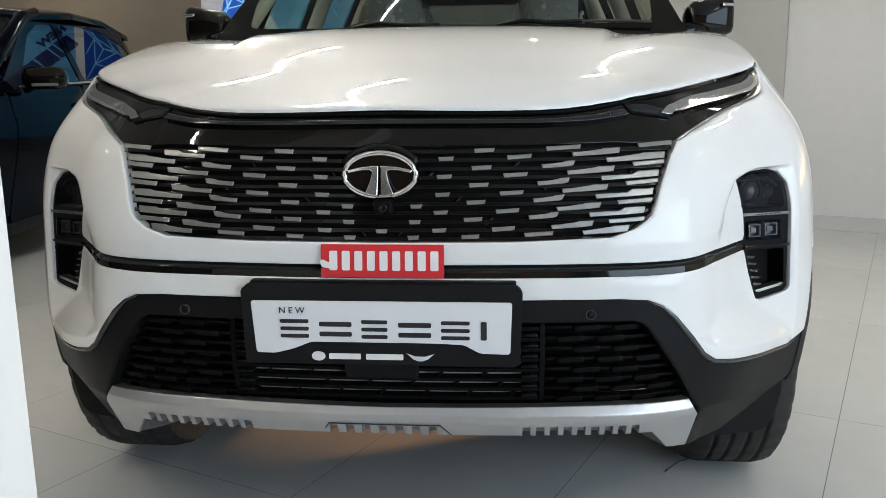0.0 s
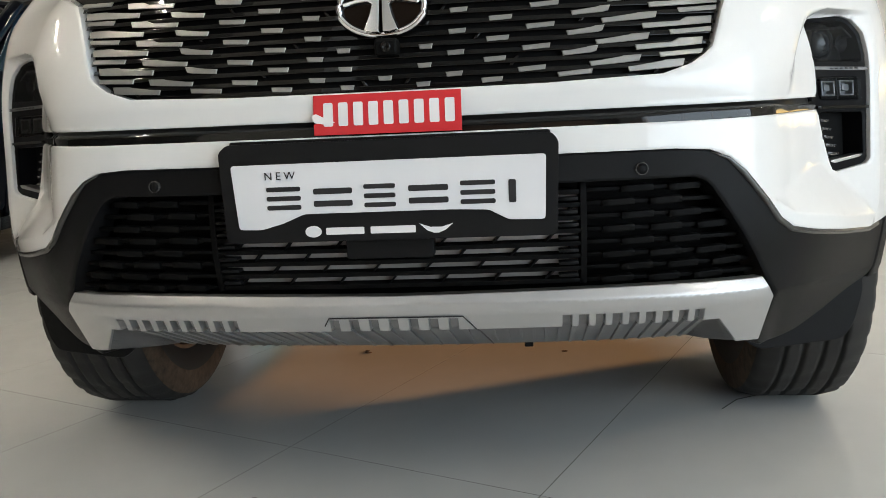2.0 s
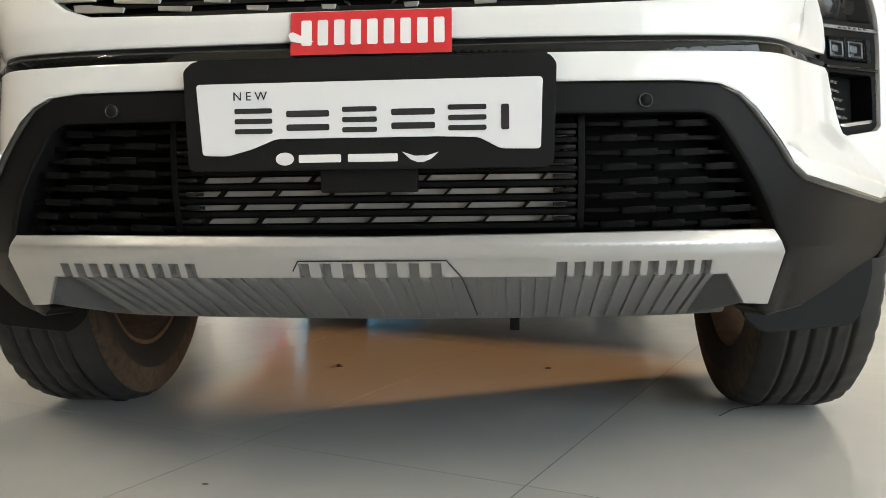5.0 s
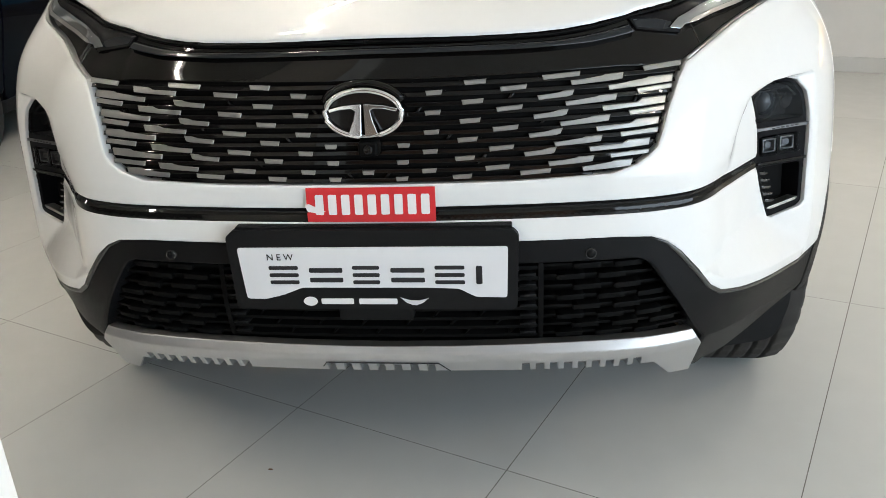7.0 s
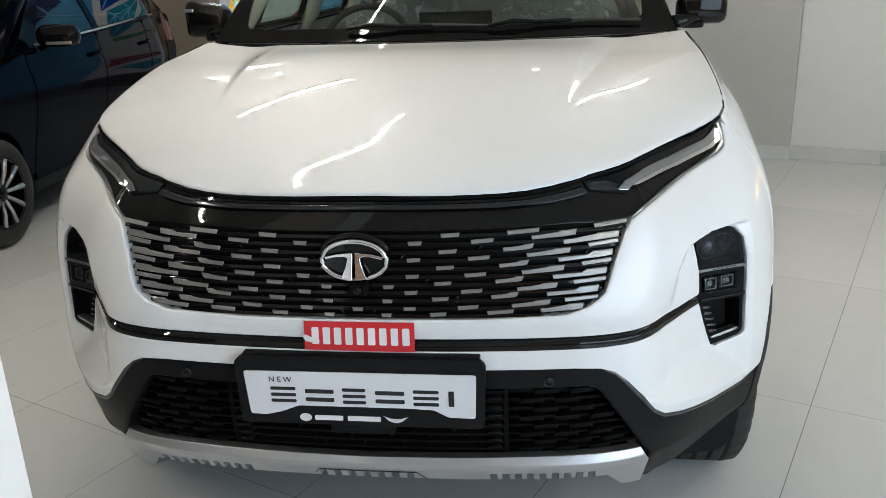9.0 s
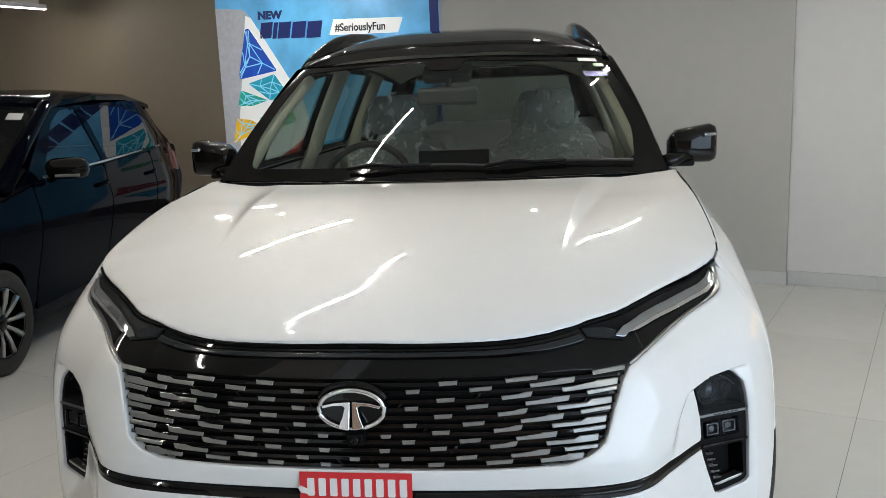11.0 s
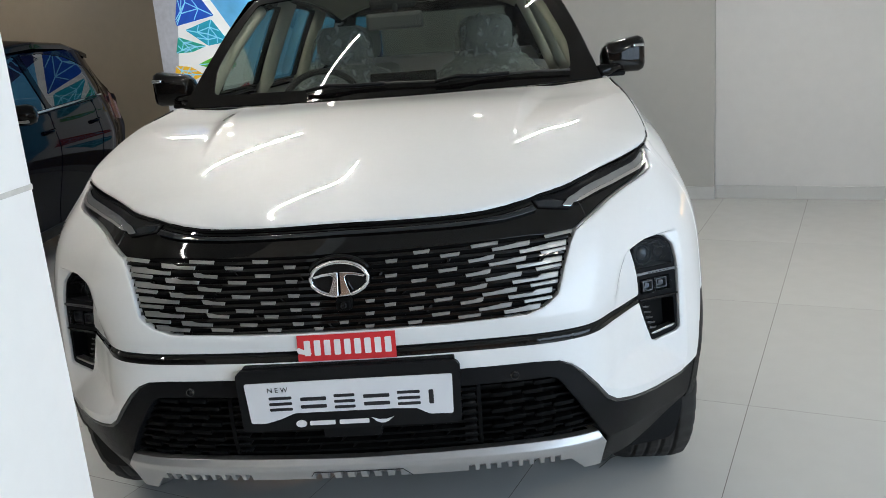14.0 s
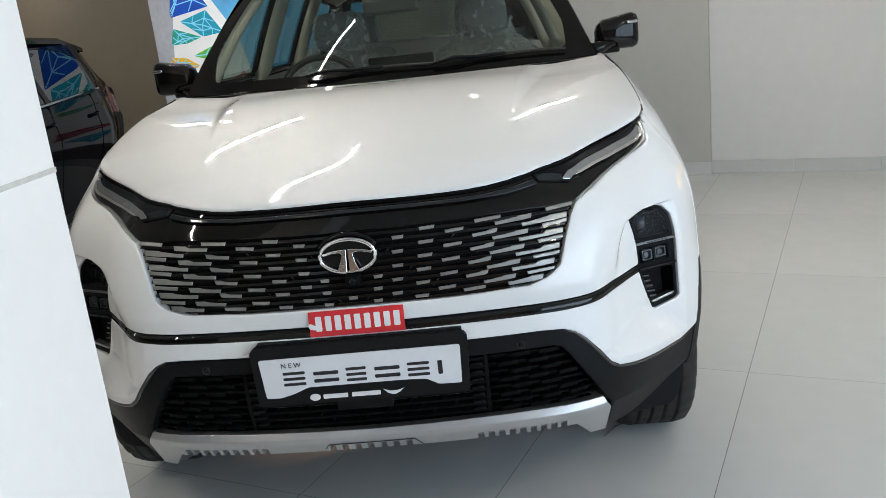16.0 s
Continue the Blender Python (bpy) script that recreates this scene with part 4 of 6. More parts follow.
for s in (1, -1):
    for z, u in zip(rows(3, 0.8212, 0.7642), rows(3, 0.054, 0.049)):
        chip(plain(u, u + 0.021, z, 0.0005), s)
    for z, u, w in zip(rows(5, 0.907, 0.7776), rows(5, 0.106, 0.095), rows(5, 0.028, 0.0255)):
        chip(plain(u, u + w, z, 0.001), s)
    for z, u, w in zip(rows(6, 0.9215, 0.7662), rows(6, 0.173, 0.149), rows(6, 0.038, 0.033)):
        chip(plain(u, u + w, z, 0.0015), s)
    for z, u, w in zip(rows(5, 0.9095, 0.7803), rows(5, 0.235, 0.206), rows(5, 0.046, 0.042)):
        chip(plain(u, u + w, z, 0.0025), s)
    for k, (z, u, w) in enumerate(zip(rows(6, 0.9225, 0.7705), rows(6, 0.309, 0.266), rows(6, 0.066, 0.053))):
        chip(plain(u, u + w, z + (0.002 if k == 0 else 0), 0.003) if k in (0, 5) else stepped(u, u + w, z - 0.0005, 0.0065, 0.6), s)
    for z, u, w in zip(rows(5, 0.912, 0.7828), rows(5, 0.359, 0.316), rows(5, 0.097, 0.079)):
        chip(stepped(u, u + w, z, 0.0075, 0.55), s)
    for k, (z, u, w) in enumerate(zip(rows(5, 0.901, 0.7722), rows(5, 0.425, 0.374), rows(5, 0.15, 0.096))):
        chip(stepped(u, min(u + w, edge_u(z + 0.006) - 0.010), z, 0.0085, 0.55, 0.0040), s)
    for k, (z, u) in enumerate(zip(rows(5, 0.9275, 0.7935), rows(5, 0.499, 0.422))):
        chip(plain(u, min(u + 0.1, edge_u(min(z + 0.004, 0.93)) - 0.010), z, 0.0035), s)
chip(plain(-0.0105, 0.0105, 0.776, 0), 1)

# badge
badge = thing("grille_badge", "", "")
badge.parent = suv
badge.location = skin(0.0, 0.881, -0.012)
bm = tube([(0.066 * math.cos(k * math.tau / 48), 0, 0.040 * math.sin(k * math.tau / 48)) for k in range(48)], 0.0055, 8, True)
part("ring", bm, CHROME, badge, "oval chrome ring", True)
bm = prism([(0.064 * math.cos(k * math.tau / 40), 0.038 * math.sin(k * math.tau / 40)) for k in range(40)], 0.02)
bm.transform(Matrix.Translation((0, 0.004, 0)))
part("field", bm, GLOSS, badge)
for s in (1, -1):
    wing = [(0.0018, 0.0172), (0.010, 0.0172), (0.036, 0.0150), (0.0605, 0.0095), (0.0575, 0.0040), (0.036, 0.0090), (0.019, 0.0098), (0.0132, 0.0062), (0.0175, -0.012), (0.0265, -0.034), (0.014, -0.0372), (0.0030, -0.0376)]
    bm = prism([(s * x, z) for x, z in wing], 0.008, 0.0014)
    bm.transform(Matrix.Rotation(radians(-13), 4, "X") @ Matrix.Rotation(radians(s * 1), 4, "Z"))
    bm.transform(Matrix.Translation((0, -0.008, 0)))
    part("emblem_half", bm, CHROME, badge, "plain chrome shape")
part("badge_cowl", tube([(0.072 * math.cos(math.radians(a)), 0.010, 0.004 + 0.046 * math.sin(math.radians(a))) for a in range(20, 161, 10)], 0.009, 8, False, 0.8), GLOSS, badge, "gloss black hood", True)
cam_at = Vector(skin(0.006, 0.822, 0.0))
fc = part("parking_camera", box((0.036, 0.03, 0.026), cam_at, 0.005), DARK, suv, "small black parking camera")
bm = lathe([(0.0004, 0), (0.004, -0.0005), (0.0075, -0.003), (0.0085, 0.004)], 20)
bm.transform(Matrix.Translation(cam_at + Vector((0, -0.016, 0))) @ pose(0, 0, 0, 0, 0, 90))
part("camera_lens", bm, GLOSS, fc, "", True)

# lower grille
low_open = [(0, 0.434), (0.46, 0.436), (0.598, 0.438), (0.606, 0.446), (0.504, 0.592), (0.492, 0.604), (0.47, 0.610), (0, 0.608)]
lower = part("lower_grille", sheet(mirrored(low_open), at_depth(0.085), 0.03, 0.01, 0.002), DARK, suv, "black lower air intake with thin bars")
GREYBAR = mat("grey_intake_bar", (0.38, 0.365, 0.35), 0.38, metal=0.3, grain=0.12, grain_size=80)
for k in range(8):
    z = 0.4475 + 0.0203 * k
    part("slat", sheet([(-0.30, z - 0.0036), (0.30, z - 0.0036), (0.30, z + 0.0036), (-0.30, z + 0.0036)], at_depth(0.026), 0.03, 0.03, 0.0008), DARK, lower)
    if k < 7:
        part("grey_bar", sheet([(-0.295, z + 0.0062), (0.295, z + 0.0062), (0.295, z + 0.0142), (-0.295, z + 0.0142)], at_depth(0.046), 0.03, 0.012, 0.0008), GREYBAR, lower, "grey inner intake bar")
    for n in range(7):
        u0 = -0.27 + 0.085 * n + 0.037 * ((k * 2) % 3) * 0.8
        if u0 < 0.27 and k < 7:
            part("tie", sheet([(u0, z + 0.0036), (u0 + 0.0045, z + 0.0036), (u0 + 0.0165, z + 0.0167), (u0 + 0.012, z + 0.0167)], at_depth(0.030), 0.03, 0.016, 0.0008), DARK, lower)
for s in (1, -1):
    for k in range(7):
        z = 0.4577 + 0.0203 * k
        part("stub", sheet(flip([(0.262, z - 0.0025), (0.292, z - 0.0025), (0.292, z + 0.0025), (0.262, z + 0.0025)], s), at_depth(0.018), 0.03, 0.02, 0.0008), MATT, lower)
for k in range(8):
    z = 0.448 + 0.0205 * k
    for s in (1, -1):
        e = float(np.interp(z, [0.446, 0.592, 0.61], [0.60, 0.50, 0.47])) - 0.004
        pts = flip([(0.305, z - 0.003), (e, z - 0.003), (e, z + 0.003), (0.305, z + 0.003)], s)
        part("slat", sheet(pts, at_depth(0.030), 0.03, 0.02, 0.001), DARK, lower)
        for j in range(3):
            u0 = 0.33 + 0.075 * j + 0.03 * (k % 2)
            if u0 + 0.05 < e:
                part("raised_bar", sheet(flip([(u0, z - 0.006), (u0 + 0.05, z - 0.004), (u0 + 0.05, z + 0.006), (u0, z + 0.004)], s), at_depth(0.022), 0.02, 0.02, 0.0015), DARK, lower)
for s in (1, -1):
    part("upright", sheet(flip([(0.296, 0.442), (0.306, 0.442), (0.306, 0.604), (0.296, 0.604)], s), at_depth(0.024), 0.03, 0.03, 0.0015), DARK, lower)
part("radar_cover", sheet(rounded([(-0.072, 0.498), (0.066, 0.498), (0.066, 0.548), (-0.072, 0.548)], 0.004), at_depth(0.004), 0.03, 0.03, 0.002), MATT, lower, "plain black cover plate")
for s in (1, -1):
    c = Vector(skin(s * 0.388, 0.622, 0.003))
    n = (Vector(skin(s * 0.388, 0.622, 0)) - Vector(skin(s * 0.388, 0.622, 0.01))).normalized()
    bm = lathe([(0.0003, 0.0006), (0.0078, 0.0006), (0.0080, -0.0008)], 28)
    bm.transform(Matrix.Translation(c) @ n.to_track_quat("X", "Z").to_matrix().to_4x4())
    sensor = part("parking_sensor", bm, MATT, suv, "round black parking sensor", True)
    bm = lathe([(0.0081, -0.001), (0.0085, 0.0010), (0.0096, 0.0011), (0.0101, 0.0), (0.0102, -0.004)], 28)
    bm.transform(Matrix.Translation(c) @ n.to_track_quat("X", "Z").to_matrix().to_4x4())
    part("sensor_ring", bm, LIP, sensor, "smooth ring", True)

sill_surf = lambda u, v, d=0.0: np.array(skin(u, 0.436 + 0 * np.asarray(v, float), v)) - np.array((0, 0, 1.0)) * np.expand_dims(0.004 + np.asarray(d, float) + 0 * np.asarray(v, float), -1)
part("grille_sill", sheet([(-0.59, 0.004), (0.59, 0.004), (0.58, 0.095), (-0.58, 0.095)], sill_surf, 0.03, 0.006, 0.002), DARK, lower)

# skid plate


def skid_surf(u, z, d=0.0):
    """The skid plate: an upright face with a leaning top edge and a slight rake below."""
    u, z = np.asarray(u, float), np.asarray(z, float)
    p = np.array(skin(u, np.maximum(z, 0.40), d))
    p[..., 1] += 0.6 * np.clip(0.40 - z, 0, 1) + 0.8 * np.clip(z - 0.4215, 0, 1)
    p[..., 2] = z
    return p


def skid_low(u, z, d=0.0):
    p = skid_surf(u, z, d)
    p[..., 1] += 1.9 * np.clip(0.376 - np.asarray(z, float), 0, 1)
    return p


SLOTS = [-0.492 + 0.0265 * k for k in range(9)] + [-0.105 + 0.0325 * k for k in range(7)] + [0.272 + 0.0265 * k for k in range(9)]
skid_edge = [(-0.520, 0.373)]
for c in SLOTS:
    skid_edge += [(c - 0.0078, 0.373), (c - 0.0078, 0.395), (c + 0.0078, 0.395), (c + 0.0078, 0.373)]
skid_edge += [(0.520, 0.373)]
skid_top = [(0.558, 0.3235), (0.603, 0.320), (0.6155, 0.4035), (0.590, 0.4375), (0.46, 0.4385), (0.26, 0.4365), (0, 0.4340)]
skid_out = skid_edge + skid_top + [(-u, z) for u, z in skid_top[-2::-1]]
fold = [(u, z) for z in (0.4165, 0.4205, 0.4225, 0.4265) for u in np.arange(-0.60, 0.601, 0.008)]
skid = part("skid_plate", sheet(skid_out, at_depth(-0.006, skid_surf), 0.012, 0.022, 0.0015, extra=fold), SILVER, suv, "silver painted skid plate with notched lower edge")
# underside and ribs: same silver, their shade put into the colour
part("skid_underside", sheet(mirrored([(0, 0.402), (0.53, 0.400), (0.575, 0.335), (0.600, 0.276), (0, 0.272)][::-1]), at_depth(0.012, skid_low), 0.014, 0.02, 0.002), SILVERSHADE, skid, "ribbed lower face in silver darkened for shade")
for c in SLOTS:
    part("rib", sheet([(c + 0.0085, 0.3725), (c + 0.011, 0.28), (c + 0.016, 0.28), (c + 0.0195, 0.3725)], at_depth(0.001, skid_low), 0.02, 0.014, 0.001), SILVERSHADE, skid)
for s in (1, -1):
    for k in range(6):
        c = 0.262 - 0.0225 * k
        part("rib", sheet(flip([(c - 0.003, 0.3725), (c - 0.002, 0.28), (c + 0.002, 0.28), (c + 0.005, 0.3725)], s), at_depth(0.004, skid_low), 0.02, 0.012, 0.001), SILVERSHADE, skid)
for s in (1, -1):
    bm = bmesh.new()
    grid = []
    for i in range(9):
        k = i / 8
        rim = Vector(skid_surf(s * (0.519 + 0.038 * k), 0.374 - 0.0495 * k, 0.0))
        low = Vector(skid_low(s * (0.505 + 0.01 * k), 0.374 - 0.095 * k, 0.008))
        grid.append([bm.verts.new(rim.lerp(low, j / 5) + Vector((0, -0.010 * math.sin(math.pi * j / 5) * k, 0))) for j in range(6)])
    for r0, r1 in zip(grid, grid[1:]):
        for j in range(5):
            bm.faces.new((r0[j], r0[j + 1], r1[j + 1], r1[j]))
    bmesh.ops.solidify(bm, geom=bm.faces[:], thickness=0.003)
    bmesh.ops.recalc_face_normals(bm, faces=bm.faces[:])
    part("skid_cheek", bm, SILVERSHADE, skid, "", True)
for pts in (((-0.13, 0.372), (-0.112, 0.399), (0.106, 0.399), (0.126, 0.374), (0.140, 0.285)),):
    path = [Vector((skid_surf if z > 0.373 else skid_low)(u, z, -0.0065 if z > 0.373 else 0.0)) for u, z in dense(list(pts) + list(pts)[::-1], 0.02)]
    part("tow_cover_seam", tube(path[: len(path) // 2 + 1], 0.0012, 6), INK, skid)
part("drain_peg", box((0.018, 0.018, 0.05), (0.204, 0.45, 0.258), 0.002), MATT, suv)

# number plate and trade sticker
plate = thing("number_plate", "", "")
plate.parent = suv
plate.location = (0, 0, 0)
frame_pts = rounded([(-0.262, 0.672), (-0.248, 0.684), (0.252, 0.684), (0.262, 0.672), (0.258, 0.536), (0.25, 0.530), (-0.252, 0.530), (-0.258, 0.536)], 0.006)
bm = prism(frame_pts, 0.014, 0.003)
bm.transform(Matrix.Translation((0, 0.004, 0)))
part("plate_holder", bm, HOLDER, plate, "black plastic plate holder")
bm = prism(rounded([(-0.245, 0.688), (0.25, 0.688), (0.25, 0.672), (-0.245, 0.672)], 0.003), 0.02, 0.002)
bm.transform(Matrix.Translation((0, 0.012, 0)))
part("holder_back", bm, MATT, plate)
white_pts = rounded([(-0.243, 0.652), (0.243, 0.653), (0.240, 0.555), (0.185, 0.556), (0.155, 0.572), (0.10, 0.574), (-0.13, 0.574), (-0.165, 0.560), (-0.20, 0.551), (-0.236, 0.552)], 0.006)
bm = prism(white_pts, 0.004, 0.0008)
bm.transform(Matrix.Translation((0, 0.0015, 0)))
part("plate_face", bm, PLATEW, plate, "white plate face")
text_mesh("N E W", 0.012, INK, Matrix.Translation((-0.190, 0.0009, 0.6285)) @ pose(0, 0, 0, 90), plate, depth=0.0004)
for k, (u0, u1) in enumerate(((-0.188, -0.134), (-0.114, -0.053), (-0.035, 0.014), (0.034, 0.095), (0.113, 0.166), (0.186, 0.197))):
    for z, h in (((0.6135, 0.0036), (0.5992, 0.0036), (0.5852, 0.0036)) if k in (0, 2, 4) else ((0.6085, 0.0045), (0.5895, 0.0045)) if k < 5 else ((0.5992, 0.0175),)):
        bm = prism(rounded([(u0, z - h), (u1, z - h), (u1, z + h), (u0, z + h)], 0.003), 0.001)
        bm.transform(Matrix.Translation((0, 0.0006, 0)))
        part("name_bar", bm, INK, plate)
for u0, w in ((-0.098, 0.060), (-0.028, 0.070)):
    bm = prism(rounded([(u0, 0.5405), (u0 + w, 0.5405), (u0 + w, 0.5515), (u0, 0.5515)], 0.002), 0.001)
    bm.transform(Matrix.Translation((0, 0.003, 0)))
    part("dealer_bar", bm, STICKW, plate)
bm = prism([(-0.118 + 0.013 * math.cos(k * math.tau / 24), 0.546 + 0.009 * math.sin(k * math.tau / 24)) for k in range(24)], 0.001)
bm.transform(Matrix.Translation((0, 0.003, 0)))
part("dealer_mark", bm, STICKW, plate)
bm = prism([(0.048, 0.554), (0.065, 0.548), (0.083, 0.548), (0.100, 0.553), (0.088, 0.543), (0.078, 0.539), (0.070, 0.539), (0.060, 0.543)], 0.001)
bm.transform(Matrix.Translation((0, 0.003, 0)))
part("dealer_mark", bm, PLATEW, plate)

STK0, STK1, STKB, STKT = -0.112, 0.118, 0.692, 0.754


stick = part("trade_sticker", sheet([(STK0, STKB + 0.001), (STK1, STKB), (STK1, STKT), (STK0, STKT), (STK0, STKB + 0.03), (STK0 + 0.018, STKB + 0.028), (STK0 + 0.022, STKB + 0.022), (STK0, STKB + 0.018)], at_depth(-0.0035), 0.008, 0.0008, 0.0004), RED, suv, "torn red trade sticker with white bars")
part("torn_flake", sheet([(STK0 - 0.004, STKB + 0.031), (STK0 + 0.004, STKB + 0.034), (STK0 + 0.020, STKB + 0.026), (STK0 + 0.034, STKB + 0.020), (STK0 + 0.020, STKB + 0.017), (STK0 + 0.002, STKB + 0.020)], at_depth(-0.0048), 0.008, 0.0006, 0.0003), STICKW, stick, "white torn flake")
for k in range(9):
    u0 = STK0 + 0.016 + 0.0236 * k
    part("number_bar", sheet(rounded([(u0, STKB + 0.014), (u0 + 0.015, STKB + 0.014), (u0 + 0.015, STKB + 0.05), (u0, STKB + 0.05)], 0.003), at_depth(-0.0045), 0.008, 0.0006, 0.0003), STICKW, stick)

# ---- bonnet ----
EDGE_U = np.concatenate([np.linspace(0, 1.06, 60), np.linspace(1.08, 1.98, 40)])
EDGE_P = np.array([skin(u, float(edge_z(u)) if u <= 1.06 else float(1.0745 + shoulder(plan_y(u)))) for u in EDGE_U])
half_w = lambda y: np.interp(y, EDGE_P[:, 1], EDGE_P[:, 0])
RIM_Y = np.arange(-0.2, 1.8, 0.005)
RIM_Z = np.interp(RIM_Y, EDGE_P[:, 1], EDGE_P[:, 2])
for k in range(3):
    blur = np.convolve(np.pad(RIM_Z, 16, "edge"), np.ones(33) / 33, "valid")
    RIM_Z = RIM_Z + (blur - RIM_Z) * ease(RIM_Y, 0.30, 0.42) * ease(RIM_Y, 1.45, 1.3)
rim_z = lambda y: np.interp(y, RIM_Y, RIM_Z)
crown = spline([0.10, 0.14, 0.2, 0.3, 0.45, 0.65, 0.9, 1.2, 1.5], [0.997, 1.014, 1.042, 1.079, 1.126, 1.170, 1.197, 1.199, 1.210])


def bonnet(x, y, d=0.0):
    x, y = np.asarray(x, float), np.asarray(y, float)
    q = np.clip(abs(x) / np.maximum(half_w(y), 1e-3), 0, 1)
    z = rim_z(y) + (crown(y) - rim_z(y)) * (1 - q**2) ** 0.55
    # raised middle and the hollows beside it, towards the screen
    ax = abs(x)
    ridge = 0.43 + 0.11 * (y - 0.51)
    outer = np.maximum(0.455 + 0.66 * (y - 0.50), ridge + 0.03)
    t = np.clip((ax - ridge) / (outer - ridge), 0, 1)
    z = z - 0.021 * ease(t, -0.02, 0.24) * (1 - t) ** 1.05 * ease(y, 0.46, 0.92) * (0.55 + 0.45 * ease(y, 1.28, 1.0)) + 0.004 * ease(ax, ridge + 0.02, ridge - 0.22) * ease(y, 0.3, 0.9)
    return np.stack([x, y, z - d], -1)


def exact_normals(ob, surf, e=1e-3):
    """Shade a panel by the true slope of its surface, wherever a corner lies on it."""
    co = np.array([v.co for v in ob.data.vertices])
    x, y = co[:, 0], co[:, 1]
    n = np.cross(surf(x + e, y) - surf(x - e, y), surf(x, y + e) - surf(x, y - e))
    n /= np.linalg.norm(n, axis=1)[:, None]
    n *= np.sign(n[:, 2:3])
    n[abs(surf(x, y)[:, 2] - co[:, 2]) > 1e-4] = 0
    ob.data.normals_split_custom_set_from_vertices(n.tolist())


def rear_y(x):
    return 1.40 - 0.20 * (1 - (abs(x) / 0.80) ** 2)


side_pts = [(p[0] - 0.0065, p[1] + 0.0035) for u, p in zip(EDGE_U, EDGE_P) if p[1] < 1.40]
side_pts = [(0.0, EDGE_P[0][1] + 0.003)] + side_pts[2::3]
rear_pts = [(x, rear_y(x)) for x in np.linspace(0.795, 0, 24)]
bonnet_half = side_pts + rear_pts
outline = list(bonnet_half) + [(-x, y) for x, y in bonnet_half[::-1] if abs(x) > 1e-4]
hollow_rows = [(s * (0.43 + 0.11 * (y - 0.51) + k), y) for s in (1, -1) for k in (-0.006, 0.002, 0.010, 0.018, 0.026, 0.035, 0.045, 0.055) for y in np.arange(0.48, 1.30, 0.010)]
lid_panel = part("bonnet", sheet(outline, bonnet, 0.016, 0.005, 0.003, extra=hollow_rows), WHITE, suv, "white painted bonnet with raised middle", True)
exact_normals(lid_panel, bonnet)

# dark strip laid along the bonnet gap to stand for its shade
for s in (1, -1):
    gap_path = [Vector((s * (p[0] - 0.004), p[1] + 0.003, p[2] - (0.0055 if u < 1.0 else 0.0035))) for u, p in zip(EDGE_U, EDGE_P) if p[1] < 1.38][::2]
    part("bonnet_gap_strip", tube(gap_path, 0.0034, 6), DARK, suv, "dark strip for the shade in the bonnet gap", True)

# flanks with wheel arches
WHEEL_Y, WHEEL_R = 0.86, 0.37
u_of = lambda y: float(np.interp(y, [float(plan_y(u)) for u in np.linspace(0.9, 4.9, 300)], np.linspace(0.9, 4.9, 300)))


def arch(yc, r, n=14):
    return [(u_of(yc - r * math.cos(math.pi * k / n)), 0.37 + r * math.sin(math.pi * k / n)) for k in range(n + 1)]


def flank(s):
    front = [(1.0455, 1.0675), (1.06, 1.0735)] + [(u, z - 0.002) for u, z in crest[:-1]]
    # front wing
    wing = front + [(u_of(1.50), 1.20), (u_of(1.52), 0.50), (u_of(1.50), 0.42), (u_of(WHEEL_Y + 0.49), 0.42)] + arch(WHEEL_Y, 0.46)[-2:2:-1] + [(u + 0.003, z) for u, z in SEAM[2:]]
    part("front_wing", sheet(flip(wing, s), skin, 0.02, 0.015, 0.004), WHITE, suv, "white painted front wing")
    ring_o, ring_i = arch(WHEEL_Y, 0.452), arch(WHEEL_Y, 0.41)
    part("arch_trim", sheet(flip(ring_o + ring_i[::-1], s), at_depth(0.003), 0.03, 0.03, 0.004), MATT, suv, "matt black wheel arch trim")
    for name, y0, y1 in (("front_door", 1.525, 2.55), ("rear_door", 2.56, 3.40)):
        part(name, sheet(flip([(u_of(y0), 0.45), (u_of(y1), 0.45), (u_of(y1), 1.205), (u_of(y0), 1.20)], s), skin, 0.04, 0.015, 0.004), WHITE, suv, "white painted door")
    ra = arch(3.60, 0.46)
    part("rear_quarter", sheet(flip([(u_of(3.41), 0.60)] + [p for p in ra if p[1] > 0.62 and p[0] > u_of(3.42)] + [(u_of(4.06), 0.45), (4.86, 0.45), (4.86, 1.18), (u_of(3.41), 1.205)], s), skin, 0.04, 0.015, 0.004), WHITE, suv, "white painted rear quarter panel")
    part("sill", sheet(flip([(u_of(1.36), 0.28), (u_of(3.13), 0.28), (u_of(3.13), 0.445), (u_of(1.36), 0.445)], s), at_depth(-0.004), 0.05, 0.02, 0.004), MATT, suv, "matt black sill")


both_sides(flank)
part("tailgate", box((1.80, 0.06, 0.85), (0, 4.36, 0.86), 0.02), WHITE, suv, "white tailgate")
part("underbody", box((1.28, 3.3, 0.10), (0, 2.5, 0.33), 0.01), DARK, suv, "dark underbody tray")
part("firewall", box((1.2, 0.03, 0.7), (0, 1.22, 0.74), 0.005), DARK, suv)
for s in (1, -1):
    part("arch_liner", box((0.03, 0.9, 0.62), (s * 0.60, WHEEL_Y + 0.02, 0.64), 0.005), DARK, suv)
    # front liner and intake box: unseen, added to stop sun leaking through
    part("arch_liner", box((0.22, 0.03, 0.46), (s * 0.70, 0.46, 0.60), 0.005), DARK, suv)
    part("intake_light_stop", box((0.02, 0.14, 0.22), (s * 0.60, 0.42, 0.51), 0.004), DARK, suv)
    part("nose_filler", box((0.5, 0.03, 0.5), (s * 0.3, 0.30, 0.70), 0.005), DARK, suv)

# wheels


